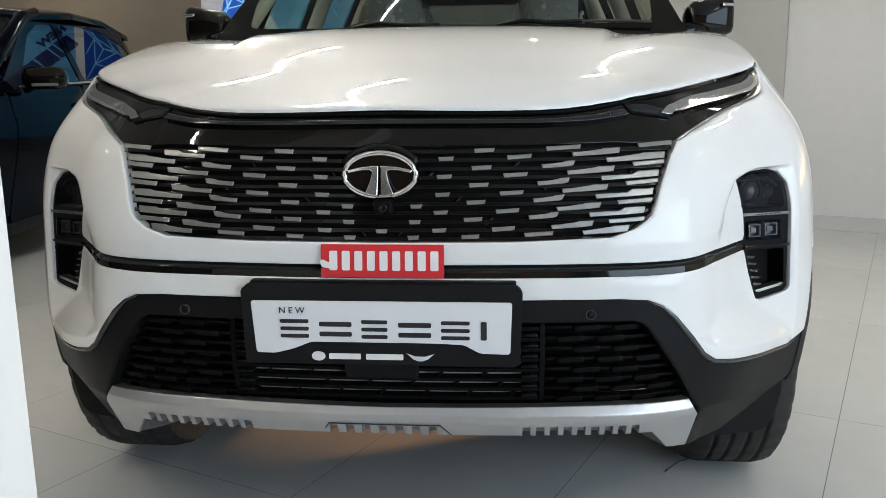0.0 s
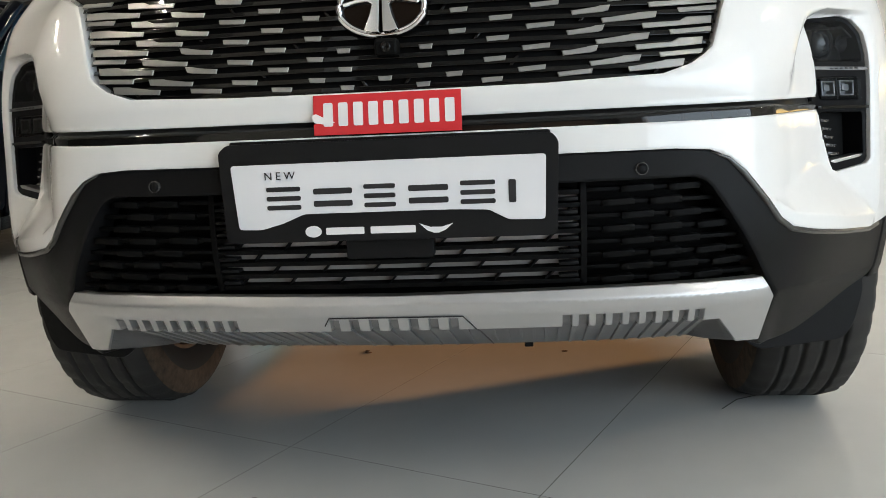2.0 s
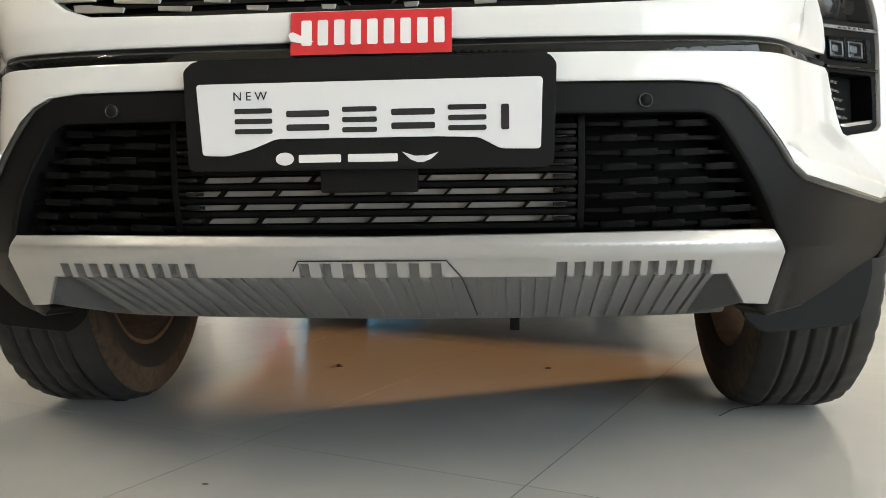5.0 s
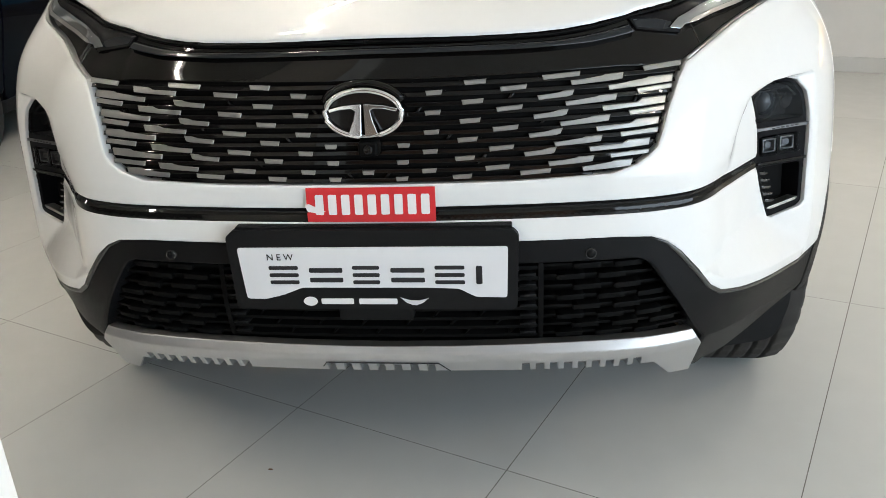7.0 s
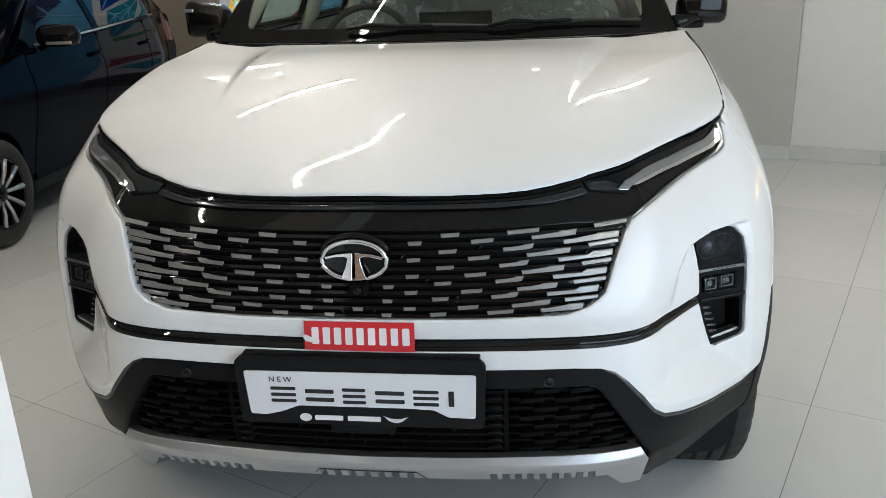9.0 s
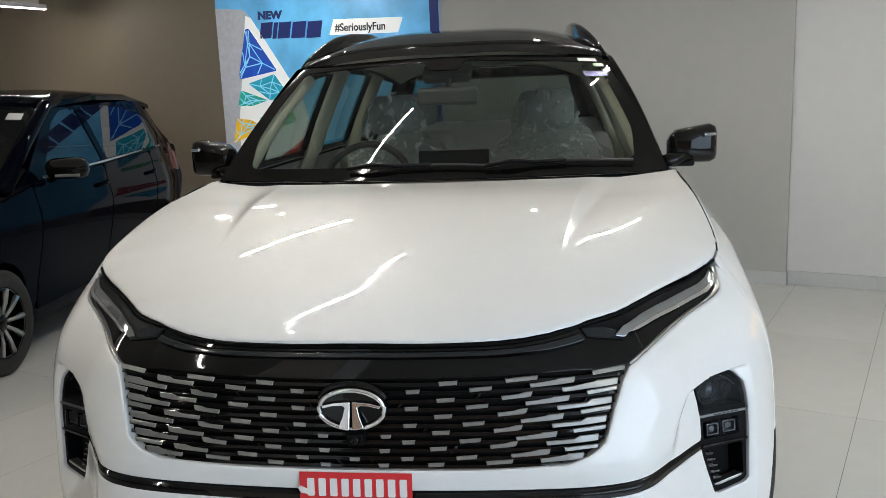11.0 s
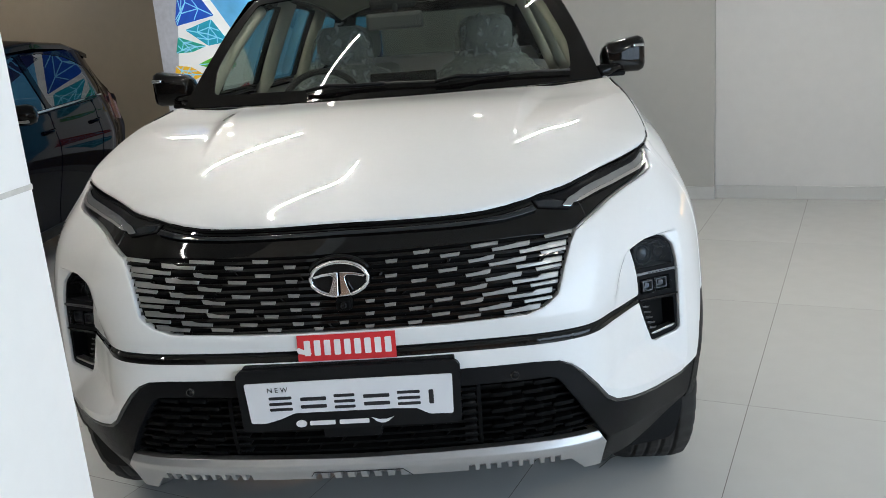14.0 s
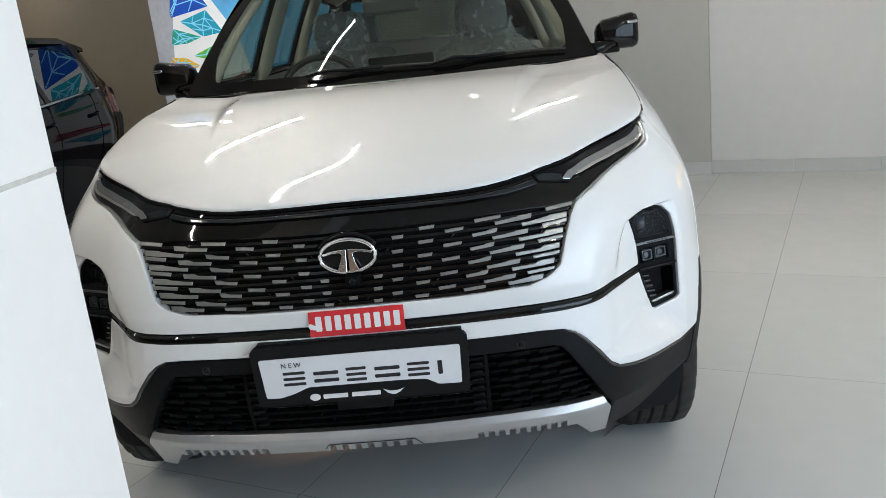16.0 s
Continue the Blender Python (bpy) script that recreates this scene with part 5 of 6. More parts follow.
def wheel(s, yc):
    w = 0.118
    prof = [(0.235, -w * 0.86), (0.262, -w * 0.99), (0.31, -w * 1.02), (0.345, -w * 0.97), (0.362, -w * 0.86)]
    for gx in (-0.058, -0.02, 0.02, 0.058):
        prof += [(0.3692, gx - 0.012), (0.3692, gx - 0.0052), (0.362, gx - 0.0042), (0.361, gx), (0.362, gx + 0.0042), (0.3692, gx + 0.0052), (0.3692, gx + 0.012)]
    prof += [(0.362, w * 0.86), (0.345, w * 0.97), (0.31, w * 1.02), (0.262, w * 0.99), (0.235, w * 0.86)]
    root = part("wheel", lathe([(0.225, -0.10), (0.236, -0.102), (0.222, -0.085), (0.205, -0.02), (0.205, 0.05), (0.236, 0.102), (0.225, 0.10)], 48), DUSTY, suv, "alloy wheel, dusty on its inner side", True)
    root.matrix_world = Matrix.Translation((s * 0.805, yc, WHEEL_R - 0.001)) @ pose(0, 0, 0, 0, 0, 0 if s > 0 else 180)
    bm = lathe(prof, 144)
    for v in bm.verts:
        r = math.hypot(v.co.y, v.co.z)
        k = int(round(math.atan2(v.co.z, v.co.y) / math.tau * 144)) + (1 if v.co.x > 0 else 0)
        if (abs(v.co.x) > 0.066 and r > 0.33 and k % 4 == 0) or (abs(v.co.x) < 0.05 and r > 0.368 and k % 6 == 0):
            v.co.y, v.co.z = v.co.y * (r - 0.005) / r, v.co.z * (r - 0.005) / r
    part("tyre", bm, TYRE, root, "black grooved rubber tyre with tread blocks", True)
    part("dust_band", lathe([(0.352, -w * 0.955), (0.3455, -w * 0.985), (0.325, -w * 1.013), (0.300, -w * 1.028), (0.292, -w * 1.02)], 72), DUST, root, "dried brown dirt on the inner sidewall", True)
    part("brake_disc", lathe([(0.03, -0.03), (0.15, -0.03), (0.152, -0.015), (0.15, 0.0), (0.03, 0.0)], 32), DUSTY, root, "", True)
    for k in range(5):
        bm = box((0.03, 0.055, 0.2), (0.075, 0, 0.12), 0.008)
        bm.transform(Matrix.Rotation(k * math.tau / 5, 4, "X"))
        part("spoke", bm, ALLOY, root)
    part("hub_cap", lathe([(0.0005, 0.098), (0.03, 0.096), (0.045, 0.085), (0.05, 0.06)], 24), ALLOY, root, "", True)
    return root


for s in (1, -1):
    wheel(s, WHEEL_Y)
    wheel(s, 3.60)

# ---- greenhouse ----


def screen_at(a, b, d=0.0):
    """The windscreen: a across from -1 to 1, b from its foot to its top."""
    a, b = np.asarray(a, float), np.asarray(b, float)
    q = 1 - a * a
    x = a * (0.80 + (0.605 - 0.80) * b)
    y = 1.42 - 0.018 * q + (1.935 - 1.42 + 0.0 * q) * b - 0.02 * np.sin(np.pi * b)
    z = 1.206 - 0.012 * q + (1.606 - 1.206 + 0.036 * q) * b + 0.02 * np.sin(np.pi * b)
    return np.stack([x, y + 0.6 * d, z - 0.75 * d], -1)


inner_ring = rounded([(-0.875, 0.085), (0.875, 0.085), (0.925, 0.30), (0.935, 0.93), (0.10, 0.955), (0.09, 0.86), (-0.13, 0.86), (-0.14, 0.955), (-0.935, 0.93), (-0.925, 0.30)], 0.045)
part("windscreen", sheet(inner_ring, at_depth(0.004, screen_at), 0.08, 0.0, 0.001), SCREEN, suv, "clear windscreen").visible_shadow = False
part("windscreen_border", sheet([(-0.995, 0.0), (0.995, 0.0), (0.995, 1.0), (-0.995, 1.0)], screen_at, 0.05, 0.004, 0.002, holes=[inner_ring]), GLOSS, suv, "black printed windscreen border")
part("cowl", sheet([(-0.98, -0.30), (0.98, -0.30), (0.98, 0.012), (-0.98, 0.012)], at_depth(0.016, screen_at), 0.05, 0.01, 0.003), MATT, suv, "black scuttle panel")
for x0, x1 in ((-0.40, 0.28), (0.22, 0.86)):
    p = [screen_at(x0 + (x1 - x0) * t, 0.05 + 0.02 * math.sin(t * 3.1), -0.018) for t in np.linspace(0, 1, 10)]
    arm = part("wiper", tube([p[0], (Vector(p[0]) + Vector(p[3])) / 2 + Vector((0, -0.01, 0.012)), p[3], p[5]], 0.008, 8), MATT, suv, "black wiper arm", True)
    part("wiper_blade", tube(p[1:], 0.005, 6), DASH, arm, "", True)
for (a0, b0, w, h, m) in ((0.885, 0.945, 0.115, 0.038, STICKW), (0.935, 0.885, 0.062, 0.036, mat("pale_green_label", (0.5, 0.62, 0.5), 0.5)), (0.885, 0.785, 0.13, 0.05, mat("blue_label", (0.05, 0.05, 0.22), 0.4))):
    part("screen_label", sheet([(a0 - w / 2, b0 - h / 2), (a0 + w / 2, b0 - h / 2), (a0 + w / 2, b0 + h / 2), (a0 - w / 2, b0 + h / 2)], at_depth(-0.003, screen_at), 0.03, 0.0005, 0.0004), m, suv, "small paper label")


def house(y, z, d=0.0, s=1):
    """The upper sides of the cabin: x from length and height."""
    y, z = np.asarray(y, float), np.asarray(z, float)
    t = np.clip((z - 1.19) / 0.45, -0.2, 1.3)
    x = 0.832 - 0.165 * t - 0.035 * t * t - 0.09 * ease(y, 3.4, 4.6) - 0.03 * ease(y, 2.0, 1.4) * (1 - np.clip(t, 0, 1))
    return np.stack([s * (x - d), y, z], -1)


roof_z = spline([1.80, 1.95, 2.15, 2.4, 2.8, 3.4, 4.0, 4.45], [1.645, 1.688, 1.735, 1.765, 1.785, 1.775, 1.735, 1.68])


def roof_at(x, y, d=0.0):
    x, y = np.asarray(x, float), np.asarray(y, float)
    q = np.clip(abs(x) / 0.665, 0, 1)
    return np.stack([x, y, roof_z(y) - (0.085 + 0.055 * ease(y, 1.9, 2.4)) * q**3.5 - d], -1)


def roof_front(x):
    return 1.935 - 0.012 * (1 - (x / 0.605) ** 2)


roof_pts = [(x, roof_front(x) + 0.006) for x in np.linspace(-0.605, 0.605, 21)] + [(0.645, 2.2), (0.662, 2.6), (0.662, 3.6), (0.60, 4.4), (-0.60, 4.4), (-0.662, 3.6), (-0.662, 2.6), (-0.645, 2.2)]
part("roof", sheet(roof_pts, roof_at, 0.05, 0.03, 0.012), GLOSS, suv, "gloss black roof")


def rail(s):
    """A low blade along the roof's edge, closed down to the roof."""
    bm = bmesh.new()
    rings = []
    for x, y, h in ((0.606, 1.985, 0.0), (0.592, 2.05, 0.018), (0.562, 2.13, 0.040), (0.534, 2.25, 0.056), (0.514, 2.45, 0.062), (0.502, 2.8, 0.060), (0.496, 3.3, 0.048), (0.490, 3.8, 0.0)):
        foot = Vector(roof_at(s * x, y, 0.02))
        top = foot.z + 0.02 + h
        rings.append([bm.verts.new((foot.x + s * dx, y, z)) for dx, z in ((-0.020, foot.z), (-0.015, top - 0.008), (-0.007, top), (0.007, top), (0.015, top - 0.010), (0.022, foot.z))])
    for a, b in zip(rings, rings[1:]):
        for k in range(5):
            bm.faces.new((a[k], a[k + 1], b[k + 1], b[k]))
    bm.faces.new(rings[0]), bm.faces.new(rings[-1])
    bmesh.ops.recalc_face_normals(bm, faces=bm.faces[:])
    return bm


def cabin_side(s):
    sf = lambda y, z, d=0.0: house(y, z, d, s)
    k = lambda pts: pts if s < 0 else pts[::-1]
    frame_o = [(1.44, 1.195), (1.66, 1.36), (1.985, 1.605), (2.2, 1.638), (2.8, 1.665), (3.6, 1.655), (4.38, 1.60), (4.42, 1.195)]
    wins = [[(1.86, 1.235), (1.90, 1.36), (2.12, 1.555), (2.50, 1.60), (2.50, 1.235)], [(2.58, 1.235), (2.58, 1.605), (3.38, 1.60), (3.38, 1.235)], [(3.46, 1.235), (3.46, 1.595), (4.05, 1.56), (4.20, 1.30), (4.10, 1.235)], [(1.62, 1.235), (1.80, 1.36), (1.82, 1.235)]]
    wins = [rounded(w, 0.03) for w in wins]
    part("cabin_frame", sheet(frame_o, sf, 0.06, 0.03, 0.004, holes=wins), GLOSS, suv, "gloss black window frame and pillars")
    for w in wins:
        part("side_window", sheet(w, at_depth(0.012, sf), 0.1, 0.0, 0.001), SIDEGLASS, suv, "clear side window").visible_shadow = False
    part("roof_rail", rail(s), GLOSS, suv, "slim black roof rail", True)
    # inner pillar trims
    p = [Vector(screen_at(s * 0.955, b, 0.05)) for b in np.linspace(0.06, 0.97, 8)]
    part("pillar_trim", tube(p, [0.034, 0.04, 0.038, 0.034, 0.03, 0.028, 0.026, 0.024], 10), BEIGE, suv, "beige inner pillar trim", True)
    for yc, z0, z1 in ((2.54, 1.0, 1.62), (3.42, 1.0, 1.60)):
        part("inner_pillar", tube([Vector(house(yc, z, 0.05, s)) for z in np.linspace(z0, z1, 6)], 0.045, 8), BEIGE, suv, "beige inner trim", True)
    # mirror
    bm = box((0.176, 0.115, 0.138), (s * 0.914, 1.68, 1.273), 0.030)
    for v in bm.verts:
        inner = min(1, max(0, (0.895 - abs(v.co.x)) / 0.07))
        v.co.z -= 0.036 * inner * (v.co.z > 1.27)
        v.co.y += 0.45 * max(0, abs(v.co.x) - 0.95)
    mir = part("door_mirror", bm, GLOSS, suv, "gloss black door mirror", True)
    part("mirror_arm", tube([(s * 0.80, 1.58, 1.215), (s * 0.86, 1.63, 1.225), (s * 0.94, 1.67, 1.235)], [0.026, 0.022, 0.024], 10), GLOSS, mir, "", True)
    part("mirror_foot", box((0.085, 0.09, 0.022), (s * 0.875, 1.675, 1.203), 0.009), MATT, mir)
    part("indicator", box((0.050, 0.014, 0.013), (s * 0.968, 1.631, 1.306), 0.004, pose(0, 0, 0, 0, 0, s * 27)), LIGHTGUIDE, mir, "clear indicator lens")


both_sides(cabin_side)
part("headliner", sheet([(-0.58, 2.02), (0.58, 2.02), (0.6, 4.2), (-0.6, 4.2)], at_depth(0.05, roof_at), 0.12, 0.01, 0.004), BEIGE, suv, "beige headliner")
part("rear_glass", sheet([(-0.50, 0.12), (0.50, 0.12), (0.50, 0.85), (-0.50, 0.85)], lambda u, v, d=0.0: np.stack([u * (1.25 - 0.25 * v), 4.445 - 0.10 * v - d, 1.17 + 0.47 * v], -1), 0.1, 0.0, 0.001), REARGLASS, suv, "tinted rear window")
part("tailgate_frame", sheet([(-0.60, 0.0), (0.60, 0.0), (0.60, 1.0), (-0.60, 1.0)], lambda u, v, d=0.0: np.stack([u * (1.25 - 0.25 * v), 4.46 - 0.10 * v - d, 1.17 + 0.47 * v], -1), 0.1, 0.03, 0.004,
     holes=[[(-0.50, 0.12), (0.50, 0.12), (0.50, 0.85), (-0.50, 0.85)]]), GLOSS, suv, "black tailgate window frame")

# cabin
dash_surf = lambda x, y, d=0.0: np.stack([x, y, 1.185 - 0.10 * ease(y, 1.5, 1.95) - 0.03 * (x / 0.8) ** 2 - d], -1)
part("dashboard", sheet([(-0.74, 1.44), (-0.4, 1.30), (0, 1.26), (0.4, 1.30), (0.74, 1.44), (0.76, 1.9), (-0.76, 1.9)], dash_surf, 0.08, 0.25, 0.02), DASH, suv, "dark dashboard")
part("dash_screen", box((0.28, 0.02, 0.13), (0.02, 1.80, 1.20), 0.006, pose(0, 0, 0, -8)), GLOSS, suv, "dark touch screen")
wh = part("steering_wheel", tube([(0.185 * math.cos(k * math.tau / 32), 0, 0.185 * math.sin(k * math.tau / 32)) for k in range(32)], 0.015, 8, True), DASH, suv, "dark steering wheel", True)
wh.matrix_world = Matrix.Translation((-0.36, 1.93, 1.115)) @ pose(0, 0, 0, -22)
part("wheel_hub", box((0.16, 0.04, 0.11), (0, 0.01, -0.01), 0.02), DASH, wh)
for a in (0, 180, 270):
    part("wheel_spoke", tube([(0, 0.005, 0), (0.17 * math.cos(radians(a)), 0, 0.17 * math.sin(radians(a)))], 0.014, 8), DASH, wh, "", True)
im = part("inner_mirror", box((0.25, 0.03, 0.072), (-0.005, 1.89, 1.475), 0.016, pose(0, 0, 0, 8, 0, -8)), mat("mirror_back_grey", (0.16, 0.155, 0.14), 0.45, grain=0.05), suv, "dark inside mirror")
part("mirror_stalk", tube([(0.0, 1.93, 1.57), (0.0, 1.885, 1.495)], 0.012, 8), DASH, im, "", True)
part("sensor_cover", box((0.20, 0.10, 0.05), (-0.01, 1.95, 1.565), 0.02, pose(0, 0, 0, 30)), DASH, suv, "dark sensor cover under the screen top")


def seat(x, y, film_on):
    st = part("seat", box((0.50, 0.50, 0.16), (x, y - 0.18, 0.68), 0.05), SEAT, suv, "light grey leather seat")
    back = box((0.50, 0.15, 0.62), (0, 0, 0.31), 0.06)
    back.transform(Matrix.Translation((x, y + 0.10, 0.66)) @ pose(0, 0, 0, -14))
    part("seat_back", back, SEAT, st, "", True)
    head = box((0.27, 0.11, 0.19), (0, 0, 0.74), 0.05)
    head.transform(Matrix.Translation((x, y + 0.10, 0.66)) @ pose(0, 0, 0, -10))
    part("headrest", head, SEAT, st, "", True)
    if film_on:
        bm = bmesh.new()
        bmesh.ops.create_grid(bm, x_segments=64, y_segments=80, size=0.5)
        for v in bm.verts:
            px, pz = v.co.x * 0.62, v.co.y * 0.88 + 0.40
            head_w = 0.165 * max(0.55, 1 - max(0, (pz - 0.70) / 0.165) ** 3) if pz > 0.64 else 0.155 + 0.15 * min(1, (0.64 - pz) / 0.10)
            head_w *= 1 + 0.10 * noise.noise((pz * 9, x, 2.0 if px > 0 else 5.0))
            fold = 0.030 * abs(noise.noise((px * 9 + pz * 5, pz * 6, x * 7))) + 0.020 * abs(noise.noise((px * 21 - pz * 12, pz * 13 + px * 8, 4.0))) + 0.010 * abs(noise.noise((px * 46, pz * 40, 9.0))) - 0.02
            v.co = Vector((px * (head_w / 0.31), -0.09 + 0.09 * min(1, abs(px) / 0.31) ** 3 + fold, pz))
        bm.transform(Matrix.Translation((x, y + 0.045, 0.66)) @ pose(0, 0, 0, -13))
        part("seat_film", bm, FILM, st, "crinkled clear plastic cover", True)


seat(-0.36, 2.42, True)
seat(0.38, 2.42, True)
seat(-0.40, 3.30, False)
seat(0.40, 3.30, False)

# ---- the dark hatchback ----
TX, TY = -2.67, 2.74   # outer face of its near front wheel
hatch = thing("hatchback", "small dark navy hatchback parked beside the white car", "car")
TC = TX - 0.80         # its middle line


def h_side(y, z, d=0.0, s=1):
    y, z = np.asarray(y, float), np.asarray(z, float)
    yy = y - TY
    w = 0.825 - 0.085 * ease(z, 0.80, 0.24) - 0.035 * ease(z, 0.78, 0.98)
    w = w - np.clip(z - 0.98, 0, 1) * 0.36
    w = w - 0.16 * ease(yy, 2.35, 3.1) - 0.22 * ease(yy, -0.25, -0.80)
    return np.stack([TC + s * (w - d), y, z], -1)


def hatch_side(s):
    sf = lambda y, z, d=0.0: h_side(y, z, d, s)
    Y = lambda pts: [(TY + a, b) for a, b in pts]
    arc = lambda yc, r: [(yc - r * math.cos(math.pi * k / 12), 0.29 + r * math.sin(math.pi * k / 12)) for k in range(13)]
    belt = [(-0.75, 0.72), (-0.3, 0.86), (0.25, 0.95), (0.45, 0.99), (1.2, 1.02), (2.2, 1.06), (2.75, 1.10)]
    panels = {
        "front_wing": [(-0.72, 0.30), (-0.33, 0.30)] + arc(0, 0.33)[1:-1] + [(0.34, 0.30), (0.42, 0.30), (0.46, 0.985), (0.25, 0.95), (-0.3, 0.86), (-0.72, 0.73)],
        "front_door": [(0.427, 0.26), (1.35, 0.26), (1.40, 1.028), (0.467, 0.99)],
        "rear_door": [(1.357, 0.26), (1.98, 0.26), (2.03, 0.45), (2.15, 0.62), (2.22, 1.058), (1.407, 1.03)],
        "rear_quarter": [(1.99, 0.26), (2.06, 0.30)] + arc(2.40, 0.34)[1:-1] + [(2.74, 0.30), (3.10, 0.34), (3.14, 0.80), (3.09, 1.11), (2.227, 1.06), (2.16, 0.63), (2.04, 0.45)],
    }
    for n, p in panels.items():
        root = part(n, sheet(Y(p), sf, 0.05, 0.015, 0.004), NAVY, hatch, "dark navy body panel")
        if n.endswith("door"):
            y0 = TY + (1.20 if n == "front_door" else 2.03)
            part("door_handle", tube([Vector(sf(y0 + 0.18 * t, 0.905 + 0.006 * t, -0.005 - 0.03 * math.sin(math.pi * t))) for t in np.linspace(0, 1, 9)], 0.012, 8), NAVY, root, "", True)
    top = [(0.30, 0.985), (0.47, 1.06), (0.95, 1.38), (1.10, 1.44), (1.6, 1.485), (2.2, 1.475), (2.70, 1.405), (3.11, 1.10), (2.22, 1.062), (1.40, 1.032), (0.46, 0.992)]
    w1 = [(0.64, 1.035), (0.98, 1.33), (1.16, 1.405), (1.36, 1.42), (1.42, 1.055)]
    w2 = [(1.50, 1.06), (1.45, 1.425), (1.8, 1.43), (2.15, 1.40), (2.52, 1.30), (2.68, 1.17), (2.50, 1.095)]
    w3 = [(2.76, 1.135), (2.66, 1.28), (2.74, 1.30), (2.96, 1.13)]
    holes = [rounded(Y(w), 0.03) for w in (w1, w2)]
    part("cabin_frame", sheet(Y(top), sf, 0.05, 0.02, 0.004, holes=holes), NAVY, hatch, "dark navy roof pillars and window frames")
    for w in (w1, w2):
        part("side_window", sheet(rounded(Y(w), 0.03), at_depth(0.006, sf), 0.08, 0.0, 0.001), TINT, hatch, "tinted side window")
    part("quarter_pane", sheet(rounded(Y(w3), 0.03), at_depth(-0.003, sf), 0.06, 0.003, 0.001), GLOSS, hatch, "black gloss corner trim")
    part("belt_trim", tube([Vector(sf(TY + a, b, -0.004)) for a, b in ((0.60, 1.022), (1.40, 1.046), (2.50, 1.088))], 0.007, 6), SATIN, hatch, "thin bright window trim", True)
    part("sill_trim", sheet(Y([(0.35, 0.19), (2.05, 0.19), (2.05, 0.255), (0.35, 0.255)]), sf, 0.1, 0.02, 0.004), MATT, hatch)
    part("tail_lamp", sheet(Y([(2.94, 0.86), (3.10, 0.84), (3.11, 1.02), (3.05, 1.09), (2.92, 0.98)]), at_depth(-0.006, sf), 0.04, 0.02, 0.004), mat("tail_lamp_red", (0.12, 0.008, 0.006), 0.15, coat=1.0), hatch, "red tail lamp")
    mir = part("door_mirror", box((0.25, 0.13, 0.125), (TC + s * 0.935, TY + 0.60, 1.068), 0.05), GLOSS, hatch, "gloss black door mirror", True)
    part("mirror_strip", box((0.15, 0.014, 0.018), (TC + s * 0.955, TY + 0.548, 1.03), 0.004), SATIN, mir)
    part("mirror_arm", tube([(TC + s * 0.80, TY + 0.62, 1.0), (TC + s * 0.88, TY + 0.62, 1.03)], 0.02, 8), GLOSS, mir, "", True)


both_sides(hatch_side)
for s in (1, -1):
    part("front_pillar", tube([(TC + s * 0.735, TY + 0.22, 0.985), (TC + s * 0.70, TY + 0.55, 1.20), (TC + s * 0.645, TY + 0.95, 1.43), (TC + s * 0.635, TY + 1.15, 1.48)], [0.05, 0.045, 0.04, 0.03], 10), NAVY, hatch, "dark navy windscreen pillar", True)


def h_roof(x, y, d=0.0):
    x, y = np.asarray(x, float), np.asarray(y, float)
    yy = y - TY
    z = np.interp(yy, [0.95, 1.1, 1.6, 2.2, 2.7], [1.46, 1.52, 1.56, 1.545, 1.465])
    return np.stack([x, y, z - 0.05 * np.clip(abs(x - TC) / 0.66, 0, 1) ** 2.5 - d], -1)


part("roof", sheet([(TC - 0.64, TY + 1.02), (TC, TY + 0.95), (TC + 0.64, TY + 1.02), (TC + 0.66, TY + 1.6), (TC + 0.60, TY + 2.70), (TC - 0.60, TY + 2.70), (TC - 0.66, TY + 1.6)], h_roof, 0.08, 0.03, 0.012), NAVY, hatch, "dark navy roof")


def h_screen(a, b, d=0.0):
    a, b = np.asarray(a, float), np.asarray(b, float)
    q = 1 - a * a
    return np.stack([TC + a * (0.74 - 0.11 * b), TY + 0.28 - 0.14 * q + 0.70 * b + 0.09 * q * b + 0.4 * d, 0.99 + 0.45 * b + 0.03 * q * b - 0.9 * d], -1)


part("windscreen", sheet([(-0.92, 0.03), (0.92, 0.03), (0.93, 0.97), (-0.93, 0.97)], h_screen, 0.1, 0.0, 0.001), TINT, hatch, "tinted windscreen")
part("screen_label", sheet([(0.72, 0.80), (0.86, 0.80), (0.86, 0.88), (0.72, 0.88)], at_depth(-0.004, h_screen), 0.05, 0.0005, 0.0004), STICKW, hatch, "small paper label")
part("windscreen_border", sheet([(-1.0, 0.0), (1.0, 0.0), (1.0, 1.0), (-1.0, 1.0)], h_screen, 0.06, 0.004, 0.002, holes=[[(-0.92, 0.03), (0.92, 0.03), (0.93, 0.97), (-0.93, 0.97)]]), NAVY, hatch)
h_bonnet = lambda x, y, d=0.0: np.stack([x, y, 0.985 - 0.20 * ease(y, TY + 0.3, TY - 0.95) - 0.08 * (np.abs(x - TC) / 0.75) ** 3 - d], -1)
part("bonnet", sheet([(TC - 0.72, TY + 0.28), (TC + 0.72, TY + 0.28), (TC + 0.70, TY - 0.4), (TC + 0.5, TY - 0.72), (TC - 0.5, TY - 0.72), (TC - 0.70, TY - 0.4)][::-1], h_bonnet, 0.06, 0.02, 0.006), NAVY, hatch, "dark navy bonnet")
part("front_bumper", box((1.34, 0.25, 0.5), (TC, TY - 0.70, 0.53), 0.09), NAVY, hatch, "dark navy front bumper", True)
part("rear_end", box((1.26, 0.14, 0.75), (TC, TY + 3.11, 0.70), 0.05), NAVY, hatch, "dark navy tailgate", True)
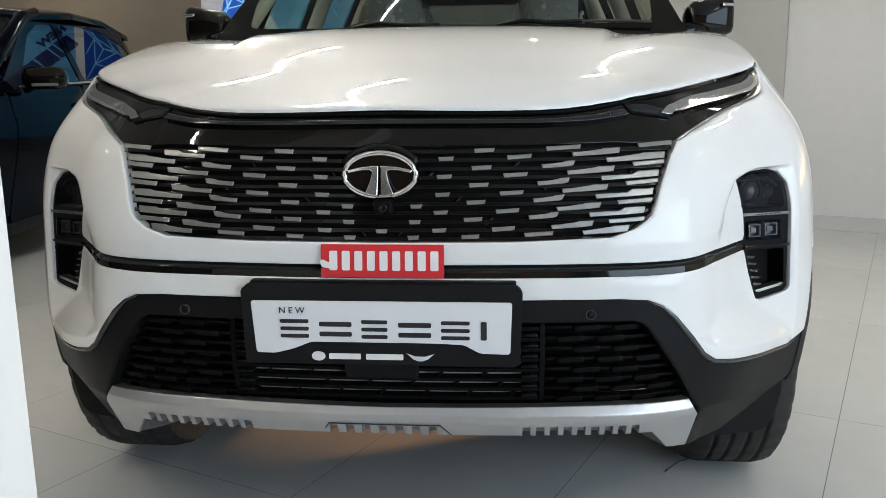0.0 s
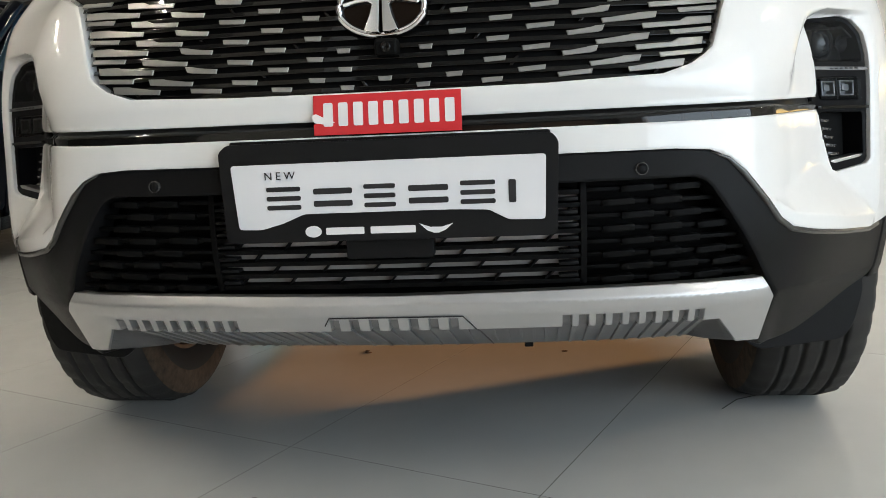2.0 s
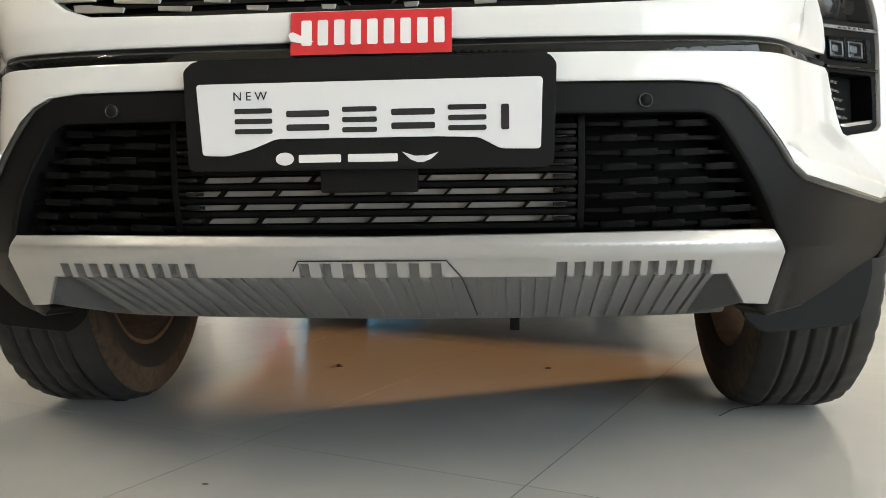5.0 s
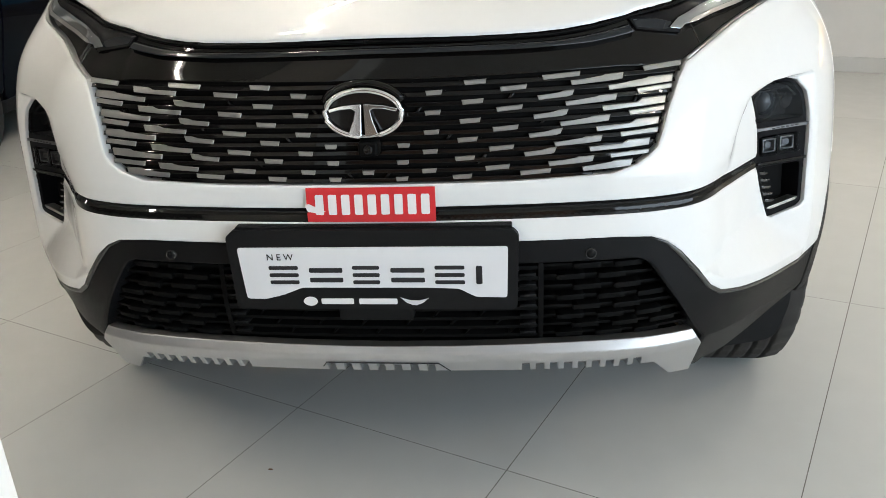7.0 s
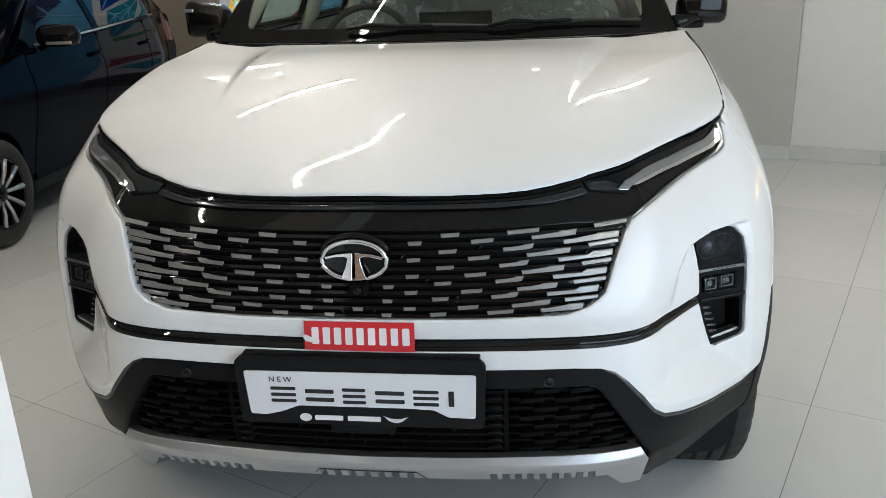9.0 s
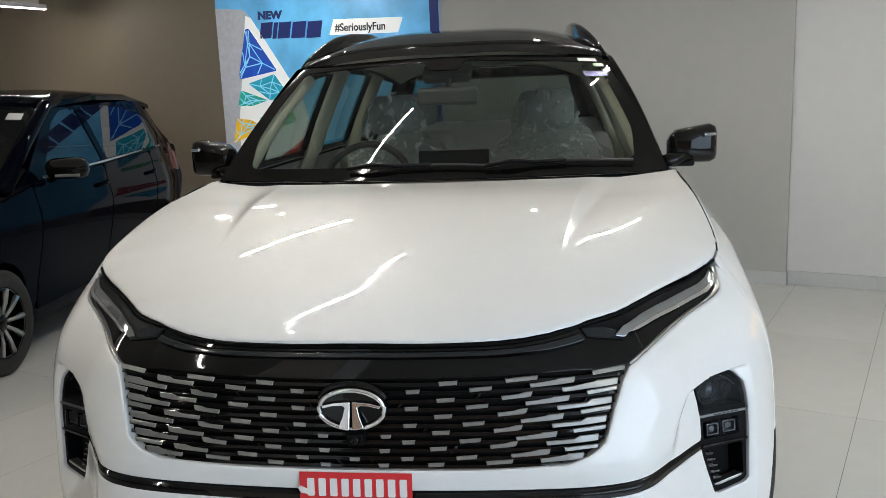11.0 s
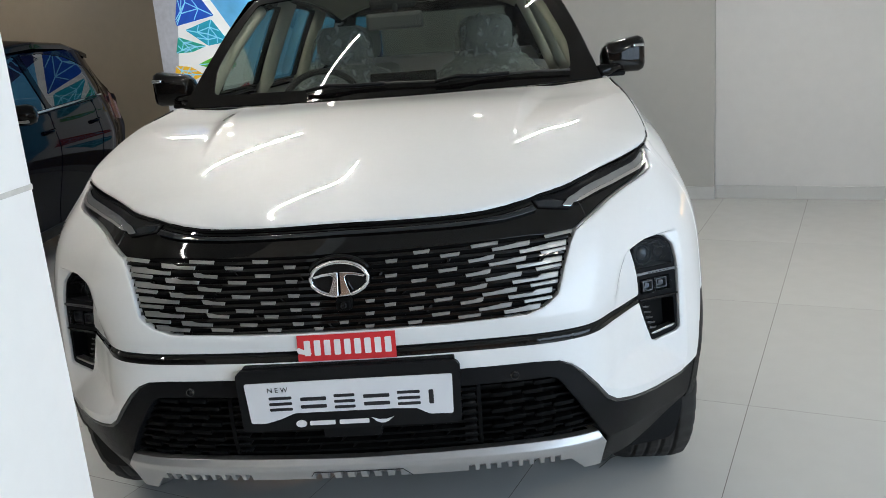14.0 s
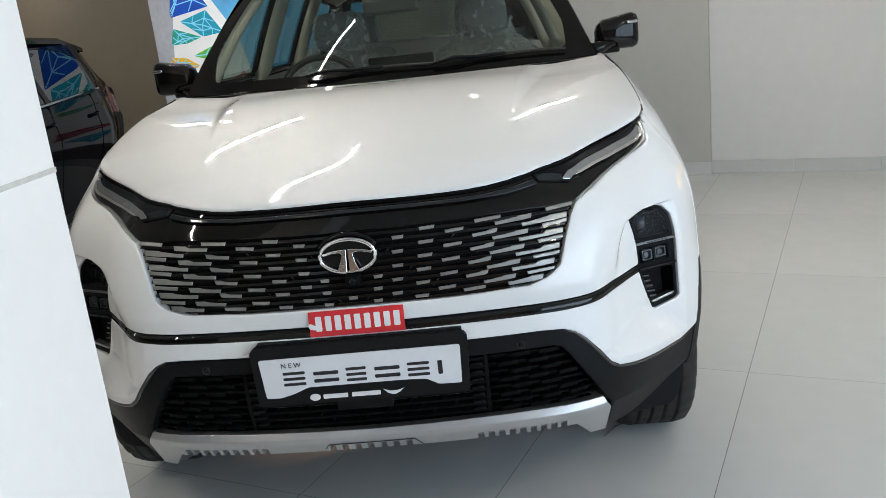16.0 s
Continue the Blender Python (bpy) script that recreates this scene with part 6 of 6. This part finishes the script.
part("rear_window", sheet([(-0.55, 0), (0.55, 0), (0.50, 1), (-0.50, 1)], lambda u, v, d=0.0: np.stack([TC - u, TY + 3.13 - 0.38 * v, 1.08 + 0.36 * v], -1), 0.1, 0.01, 0.002), GLOSS, hatch, "dark rear window")
part("underbody", box((1.3, 3.2, 0.1), (TC, TY + 1.2, 0.26), 0.01), DARK, hatch)
part("cabin_floor", box((1.3, 2.2, 0.06), (TC, TY + 1.5, 0.9), 0.01), DASH, hatch)


def hatch_wheel(s, yc):
    root = part("wheel", lathe([(0.18, -0.08), (0.195, -0.082), (0.18, -0.06), (0.165, 0.03), (0.195, 0.082), (0.18, 0.08)], 40), GLOSS, hatch, "two-tone alloy wheel", True)
    root.matrix_world = Matrix.Translation((TC + s * 0.715, yc, 0.289)) @ pose(0, 0, 0, 0, 0, 0 if s > 0 else 180)
    part("tyre", lathe([(0.195, -0.075), (0.23, -0.088), (0.27, -0.085), (0.288, -0.07), (0.29, -0.02), (0.282, -0.018), (0.282, 0.018), (0.29, 0.02), (0.288, 0.07), (0.27, 0.085), (0.23, 0.088), (0.195, 0.075)], 48), TYRE, root, "black rubber tyre", True)
    part("wheel_back", lathe([(0.0005, 0.0), (0.16, 0.0), (0.17, 0.01)], 32), GLOSS, root)
    for k in range(5):
        for o in (-0.33, 0.33):
            a = k * math.tau / 5 + o
            a2 = k * math.tau / 5 + o * 0.9
            p0, p1 = (0.06, 0.045 * math.sin(a2), 0.045 * math.cos(a2)), (0.07, 0.185 * math.sin(a), 0.185 * math.cos(a))
            part("spoke", tube([p0, ((p0[0] + p1[0]) / 2 + 0.008, (p0[1] + p1[1]) / 2, (p0[2] + p1[2]) / 2), p1], [0.010, 0.013, 0.019], 6), ALLOY, root, "", True)
    part("hub_cap", lathe([(0.0005, 0.078), (0.025, 0.076), (0.045, 0.066), (0.05, 0.05)], 24), GLOSS, root, "", True)


for s in (1, -1):
    hatch_wheel(s, TY)
    hatch_wheel(s, TY + 2.40)

hatch.matrix_world = Matrix.Translation((TX, TY, 0)) @ Matrix.Rotation(radians(4.0), 4, "Z") @ Matrix.Scale(1.045, 4) @ Matrix.Translation((-TX, -TY, 0))

# ---- small things on the floor ----
thread = part("wire", tube([(0.652, 0.70, 0.002), (0.70, 0.765, 0.002), (0.79, 0.815, 0.002), (0.86, 0.845, 0.002), (0.945, 0.885, 0.002)], 0.0009, 6), TYRE, None, "", True)
tagged(thread, "thin dark wire lying on the tiles by the tyre", "wire")
for n, (x, y, r) in enumerate(((-0.76, 0.80, 0.017), (-0.30, 1.22, 0.008), (-0.31, 1.24, 0.006), (0.30, 1.21, 0.006), (-0.33, 0.22, 0.004))):
    bm = bmesh.new()
    bmesh.ops.create_icosphere(bm, subdivisions=2, radius=r)
    for v in bm.verts:
        v.co *= 1 + 0.45 * noise.noise(v.co * 90 + Vector((n, 0, 0)))
        v.co = Vector((v.co.x * 1.5 + x, v.co.y * 0.7 + y, max(0.0005, v.co.z * 0.35 + r * 0.3)))
    tagged(finish("debris", bm, DUSTY if n else INK, None, "", True), "small dark scrap of dirt on the tiles", "debris", "floor scraps")

# ---- floor tiles, last ----
tile_mesh = None
TW, TL = 0.604, 1.203
for i in range(-15, 10):
    for j in range(-5, 5):
        a0, b0 = -0.497 + TW * i, 0.307 + TL * j
        a1, b1 = a0 + TW, b0 + TL
        ca0, ca1, cb0, cb1 = max(a0, LEFT_A), min(a1, RIGHT_A), max(b0, FRONT_B), min(b1, WALL_B)
        if ca1 - ca0 < 0.02 or cb1 - cb0 < 0.02:
            continue
        full = ca1 - ca0 > TW - 1e-6 and cb1 - cb0 > TL - 1e-6
        if full and tile_mesh is not None:
            ob = new("tile", tile_mesh)
            ob.parent = FLOOR
        else:
            ob = finish("tile", box((ca1 - ca0 - 0.0024, cb1 - cb0 - 0.0024, 0.008)), TILE, FLOOR)
            if full:
                tile_mesh = ob.data
        ob.matrix_world = Matrix.Translation(room((ca0 + ca1) / 2, (cb0 + cb1) / 2, -0.004)) @ pose(0, 0, 0, 0, 0, ROOM_YAW)
